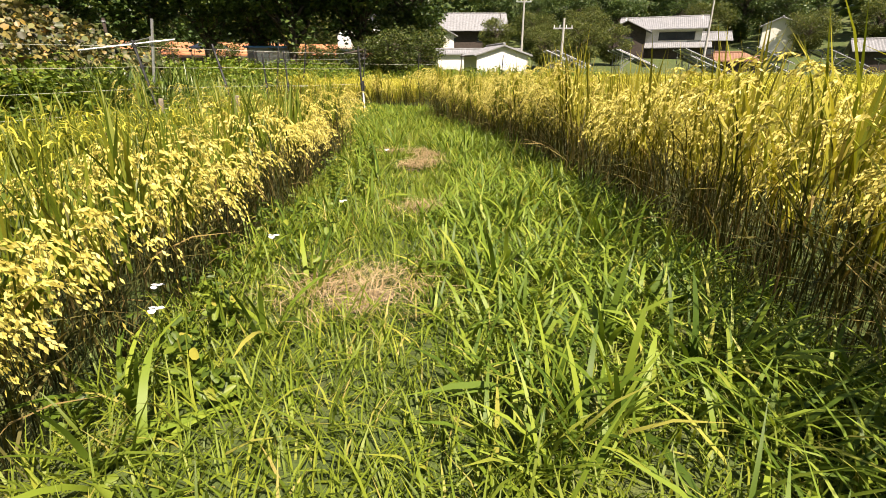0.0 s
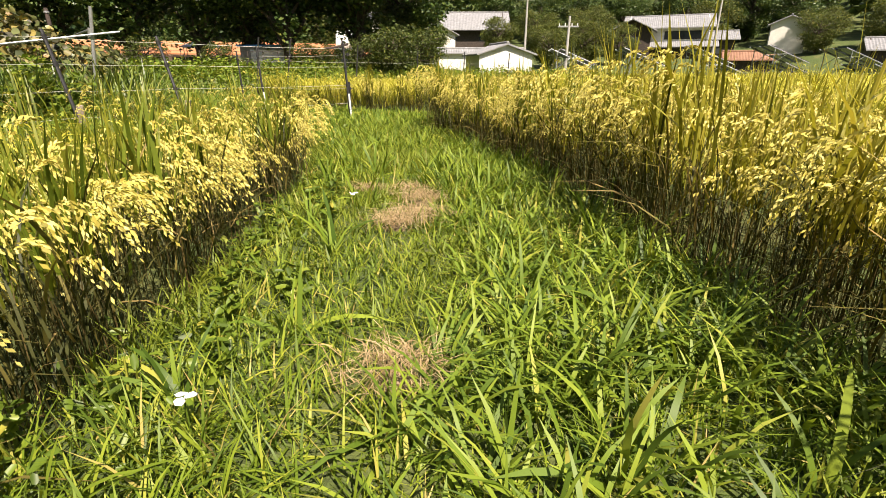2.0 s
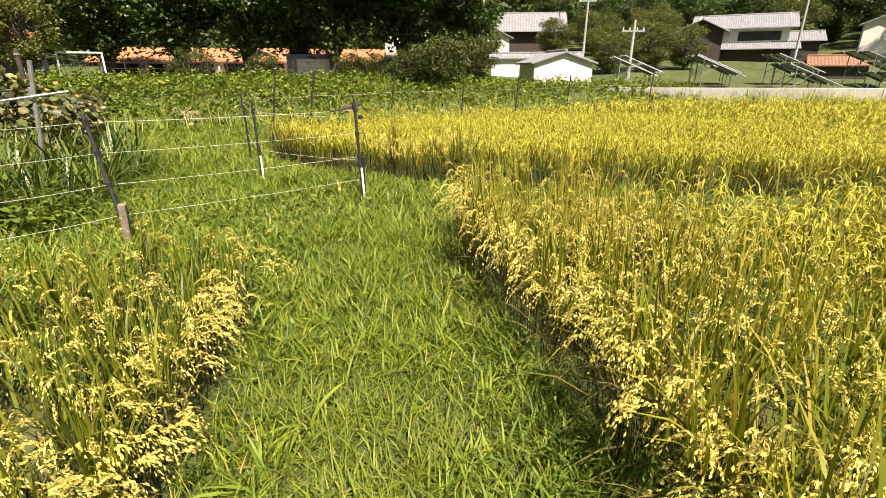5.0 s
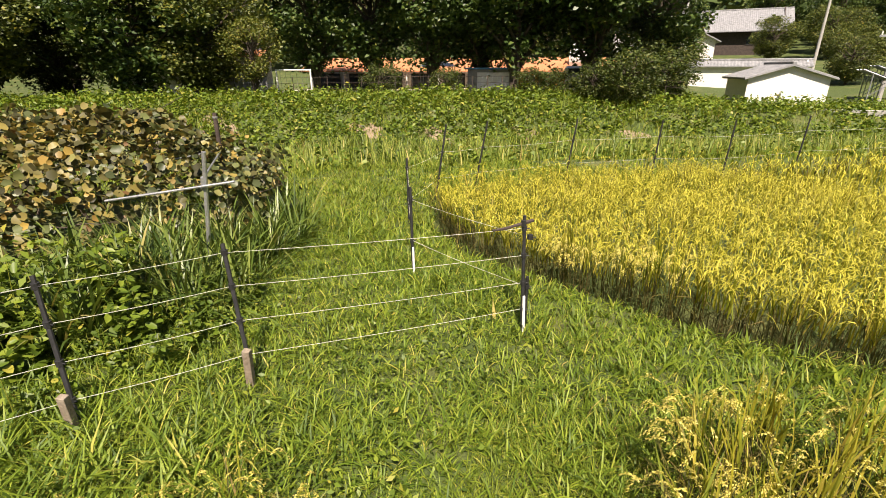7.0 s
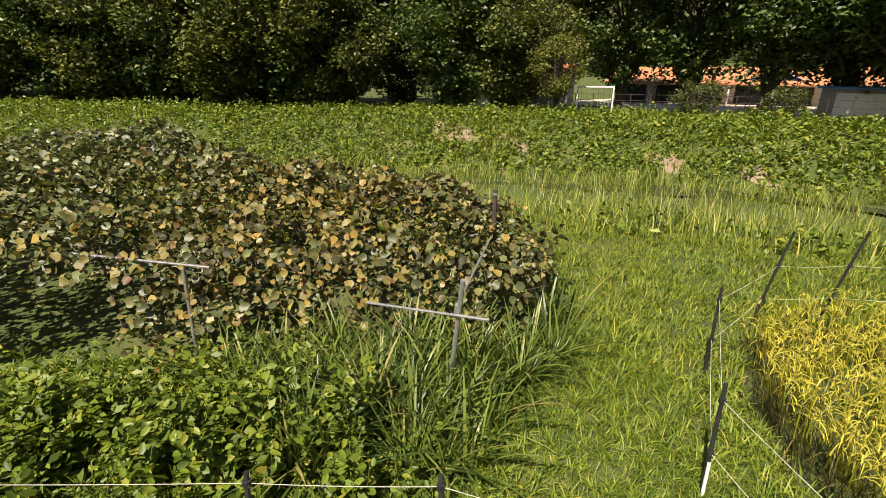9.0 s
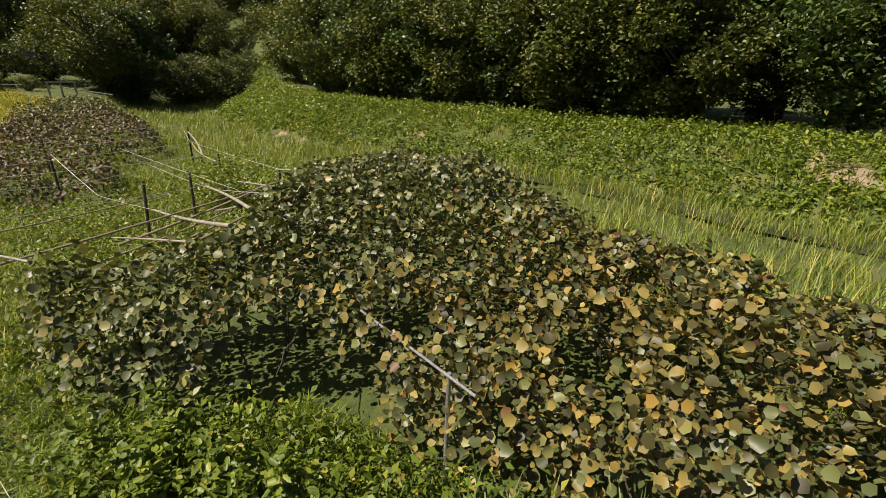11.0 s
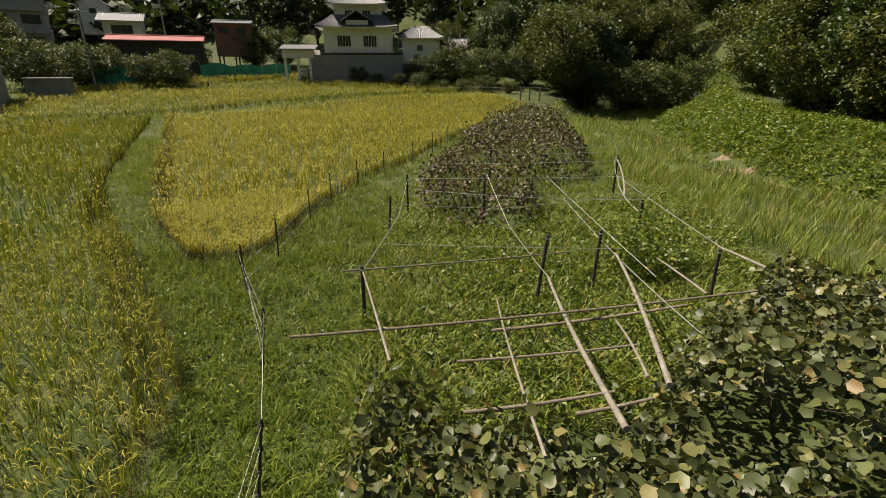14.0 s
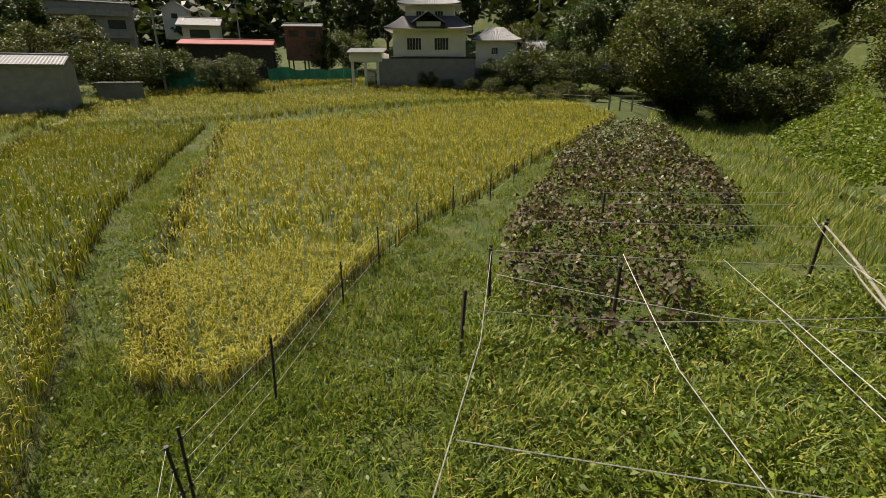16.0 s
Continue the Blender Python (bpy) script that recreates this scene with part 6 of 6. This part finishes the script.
# ---- the white tower house ----
def hip_roof(parent, w, d, z, over, rise, top, mat, x=0.0, y=0.0):
    """A hipped, slightly swept roof with raised tile ribs, up to a rectangle of relative size top."""
    bm = bmesh.new()
    W, D = w / 2 + over, d / 2 + over
    rows = 4
    for side in range(4):
        a_len, dep = (W, D) if side % 2 == 0 else (D, W)
        n = max(6, int(a_len * 2 / 0.35))
        grid = []
        for j in range(rows + 1):
            s = j / rows
            zz = z - 0.25 + rise * (0.65 * s + 0.35 * s * s)
            half, off = a_len * (1 - s) + a_len * top * s, dep * (1 - s) + dep * top * s
            line = []
            for i in range(2 * n + 1):
                u = -1 + i / n
                curl = 0.22 * abs(u) ** 5 * (1 - s)
                p = Vector((u * half, -off, zz + curl + (0.05 if i % 2 else 0)))
                p.rotate(Euler((0, 0, side * math.pi / 2)))
                line.append(bm.verts.new(p + Vector((x, y, 0))))
            grid.append(line)
        for a_, b_ in zip(grid, grid[1:]):
            for i in range(2 * n):
                bm.faces.new((a_[i], a_[i + 1], b_[i + 1], b_[i]))
    r = part("roof", bm, mat, parent)
    part("soffit", boxed(x - W + 0.1, x + W - 0.1, y - D + 0.1, y + D - 0.1, z - 0.34, z - 0.2), M["plaster"], r)
    return r


TX, TY, TZ = -41.5, -62.0, 3.9
tw = thing("tower_house", pose(TX, TY, TZ, 0, 0, 148), "white castle-style house with tiered dark tiled roofs", "house")
part("base", boxed(-6.6, 6.0, -4.2, 4.2, -2.5, 2.6), M["greywall"], tw, "grey panelled ground floor")
part("wall", boxed(-4.6, 4.6, -3.6, 3.6, 2.6, 6.2), M["plaster"], tw)
part("band", boxed(-5.0, 6.05, -4.25, -3.61, 2.6, 2.85, bevel=0.05), M["dark"], tw, "dark timber band")
hip_roof(tw, 9.2, 7.2, 6.3, 1.0, 1.6, 0.62, M["tile_dark"])
part("upper_wall", boxed(-3.1, 3.1, -2.4, 2.4, 6.4, 9.2), M["plaster"], tw)
hip_roof(tw, 6.2, 4.8, 9.2, 1.0, 1.9, 0.35, M["tile"])
part("ridge", boxed(-1.7, 1.7, -0.25, 0.25, 10.8, 11.2, bevel=0.08), M["tile_dark"], tw)
for sx in (-1.6, 1.6):
    part("finial", rod(bmesh.new(), (sx, 0, 11.1), (sx + 0.2 * sx, 0, 11.8), 0.18, 0.05, 7, segs=3), M["tile_dark"], tw)
dormer = part("dormer", boxed(-1.5, 1.5, -4.2, -2.6, 6.3, 6.9), M["plaster"], tw)
bm = bmesh.new()
tiled_slope(bm, 2.4, 2.1, 1.3, -2.1, 6.75, 1)
tiled_slope(bm, 2.4, 2.1, 1.3, 2.1, 6.75, -1)
bmesh.ops.transform(bm, matrix=pose(0, -3.6, 0, 0, 0, 90), verts=bm.verts)
part("dormer_roof", bm, M["tile_dark"], dormer)
for x in (-1.9, 1.6):
    window(tw, x, -3.6, 3.6, 1.9, 1.5, M["plaster"], 5)
for x in (-1.2, 1.2):
    window(tw, x, -2.4, 7.3, 1.1, 1.0, M["plaster"], 3)
por = part("porch", boxed(-10.2, -6.0, -4.4, 1.2, 2.2, 3.3, bevel=0.04), M["plaster"], tw)
bm = bmesh.new()
tiled_slope(bm, 4.8, 2.6, 0.6, -4.8, 3.3, 1)
bmesh.ops.transform(bm, matrix=pose(-8.1, 0, 0), verts=bm.verts)
part("porch_roof", bm, M["tile"], por)
for x in (-9.9, -8.2, -6.6):
    part("pillar", boxed(x - 0.16, x + 0.16, -4.3, -3.98, -0.8, 2.2), M["plaster"], tw)
part("side_wing", boxed(6.0, 11.2, -3.2, 2.4, -2.5, 5.0), M["plaster"], tw)
part("wing_base", boxed(5.95, 11.25, -3.26, 2.4, -2.5, 1.5), M["greywall"], tw)
hip_roof(tw, 5.0, 5.4, 5.0, 0.7, 1.7, 0.3, M["tile"], 8.6, -0.4)
window(tw, 8.4, -3.2, 3.1, 0.9, 0.9, M["plaster"], 3)
house("annex", at(-55.5, -62.5, 145, 0.6), "low white annex with a pale tiled roof", 8.0, 5.0, 3.2, 1.6, 0.6, "plaster", "tile")

# ---- farm buildings to the south ----
gs = house("grey_shed", pose(5.6, -60.0, 3.3, 0, 0, 178), "long grey corrugated farm shed with a pale metal roof", 14.0, 6.0, 2.1, 0.85, 0.3, "concrete", "tile", [(-4.0, 0.7, 1.9, 1.0)])
part("lean_to", boxed(-10.0, -7.02, -2.6, 2.6, -2.2, 1.7), M["greywall"], gs)
bm = boxed(-10.4, -6.8, -3.0, 2.9, 1.7, 1.82)
bmesh.ops.transform(bm, matrix=Matrix.Translation((-7, 0, 2.0)) @ pose(0, 0, 0, 0, -12) @ Matrix.Translation((7, 0, -1.7)), verts=bm.verts)
part("lean_to_roof", bm, M["tile"], gs)
tk = thing("concrete_tank", pose(-5.0, -63.2, 2.7, 0, 0, 170), "low dark concrete water tank beside the paddies", "tank")
part("basin", boxed(-1.9, 1.9, -1.1, 1.1, -1.6, 0.95, bevel=0.04), M["greywall"], tk)
part("lid", boxed(-2.0, 2.0, -1.2, 1.2, 0.954, 1.06, bevel=0.02), M["concrete"], tk)
house("red_roofed_barn", at(-18.0, -78.5, 165, 2.6), "long low barn with a faded red metal roof", 11.5, 5.5, 2.1, 0.7, 0.4, "dark", "red_roof")
bh = house("brown_cabin", at(-29.5, -82.0, 158, 3.9), "brown boarded cabin on posts with a grey roof", 5.2, 4.5, 2.6, 0.5, 0.4, "brownwall", "tile", [(-1.3, 1.1, 1.4, 0.9), (1.3, 1.1, 1.4, 0.9)])
for x in (-2.4, 0, 2.4):
    for y in (-2.0, 2.0):
        part("stilt", boxed(x - 0.1, x + 0.1, y - 0.1, y + 0.1, -4.0, -0.6), M["dark"], bh)
house("dark_shed", at(-63.5, -50.5, 130, 0.0), "small dark timber shed with a grey roof among trees", 4.6, 4.0, 1.9, 1.0, 0.5, "dark", "tile_dark")
house("hillside_house", at(-16.5, -103, 165, 2.5), "small white hillside house with a grey roof", 5.6, 5.0, 3.0, 1.4, 0.8, "plaster", "tile", [(0, 0.6, 3.2, 1.5)])
house("hillside_house", at(-13.0, -108, 165, 5.0), "white gabled house end on the hillside", 4.0, 4.0, 2.8, 1.5, 0.4, "plaster", "tile", [(0, 1.2, 1.0, 0.8)], turned=True)
ap = house("apartment_block", at(2.0, -104, 178, 1.5), "grey concrete block of flats in shade", 16.0, 8.0, 8.0, 0.6, 0.2, "concrete", "tile_dark", [(x, z, 2.4, 1.3) for x in (-6, -2, 2, 6) for z in (1.0, 4.2)])
for z in (3.2, 6.4):
    part("balcony", boxed(-7.8, 7.8, -4.6, -4.02, z - 0.4, z + 0.5), M["concrete"], ap)


def green_net(x0, y0, x1, y1, h, label):
    t = thing("crop_net", Matrix.Identity(4), label, "net", "crop nets")
    n = 24
    V, Q = [], []
    for i in range(n + 1):
        s = i / n
        x, y = x0 + (x1 - x0) * s, y0 + (y1 - y0) * s
        z = ground_z(x, y)
        top = h * (0.86 + 0.14 * abs(math.sin(s * 9.4)))
        for k, f in enumerate((0, 0.5, 1)):
            b = 0.25 * math.sin(i * 1.7 + k)
            V.append((x + b * 0.4, y + b, z + top * f))
    for i in range(n):
        for k in (0, 1):
            a = i * 3 + k
            Q.append((a, a + 3, a + 4, a + 1))
    mesh_ob("netting", V, np.array(Q), M["net"], t)
    for i in range(0, n + 1, 4):
        s = i / n
        x, y = x0 + (x1 - x0) * s, y0 + (y1 - y0) * s
        part("post", rod(bmesh.new(), (x, y - 0.06, ground_z(x, y) - 0.2), (x, y - 0.06, ground_z(x, y) + h * 1.03), 0.03, 0.03, 6), M["steel"], t)


green_net(-21.5, -70.6, -33.2, -68.4, 2.1, "green crop netting draped on posts beside the rice")
green_net(-8.2, -71.5, -15.2, -71.3, 2.2, "green crop netting draped on posts beside the rice")
gt = thing("sluice_gate", at(-47.2, -33.0, 120, 0.0), "weathered white rail and sluice frame by the stream", "sluice")
for x in (-1.5, -0.5, 0.6):
    part("post", boxed(x - 0.07, x + 0.07, -0.07, 0.07, -0.4, 1.3), M["bamboo"], gt)
part("beam", boxed(-1.7, 0.8, -0.05, 0.05, 1.304, 1.42), M["bamboo"], gt)
part("rail", rod(bmesh.new(), (-0.5, 0.1, 0.9), (3.4, 0.3, 0.1), 0.05, 0.05, 6), M["bamboo"], gt)
rail = thing("guard_rail", Matrix.Identity(4), "pale pipe rail above the far paddies", "rail")
for i in range(13):
    x, y = -35.5 - i * 1.05, -64.4 + i * 1.9
    z = ground_z(x, y)
    part("post", rod(bmesh.new(), (x, y, z - 0.2), (x, y, z + 0.75), 0.035, 0.035, 6), M["bamboo"], rail)
    x2, y2 = x - 1.05, y + 1.9
    for hh in (0.4, 0.72):
        part("pipe", rod(bmesh.new(), (x, y, z + hh), (x2, y2, ground_z(x2, y2) + hh), 0.03, 0.03, 6), M["bamboo"], rail)
br = thing("footbridge", pose(-66, -21.5, 1.6, 0, 0, 66), "low dark footbridge over the stream", "bridge")
part("deck", boxed(-4.2, 4.2, -0.6, 0.6, 0.0, 0.22, bevel=0.03), M["dark"], br)
for x in (-2.6, 2.6):
    part("pier", boxed(x - 0.25, x + 0.25, -0.5, 0.5, -2.8, 0.0), M["concrete"], br)


# ---- utility poles ----
def utility_pole(x, y, h, label="grey concrete utility pole with cross arm"):
    t = thing("utility_pole", at(x, y, 0), label, "pole", "utility poles")
    part("mast", rod(bmesh.new(), (0, 0, -0.3), (0.05, 0, h), 0.16, 0.1, 10), M["concrete"], t)
    part("arm", boxed(-0.9, 0.9, -0.05, 0.05, h - 0.9, h - 0.78), M["steel"], t)
    for k in (-0.8, -0.3, 0.3, 0.8):
        part("insulator", rod(bmesh.new(), (k, 0, h - 0.78), (k, 0, h - 0.55), 0.05, 0.03, 6), M["white_tape"], t)
    return t


for x, y, h in [(33.5, 66, 9), (9.4, 62, 8.5), (-2.2, 80, 14), (-9.2, -70, 9.5), (8, -96, 9), (-22, -98, 10), (11, 48, 5), (-66, -70, 12)]:
    utility_pole(x, y, h)

# white flowers and scraps on the path's edge
for x, y, s in [(-0.78, 1.15, 0.012), (-0.86, 1.3, 0.011), (-0.5, 2.3, 0.012), (-0.66, 1.75, 0.013), (-0.46, 3.9, 0.014)]:
    t = thing("flower", at(x, y, 20, 0.14), "small white flower in the path grass", "flower", "white flowers")
    for k in range(3):
        V, q, tr = disc_leaves(np.array([(s * math.cos(2.1 * k), s * math.sin(2.1 * k), 0.0)]), s * 2.2, np.random.default_rng(k), 0.3, 0.3, 0.8, 6)
        mesh_ob("petal", V, [tr], M["petal"], t)
    part("stalk", rod(bmesh.new(), (0, 0, -0.16), (0, 0, 0), 0.002, 0.002, 4), M["weed"], t)
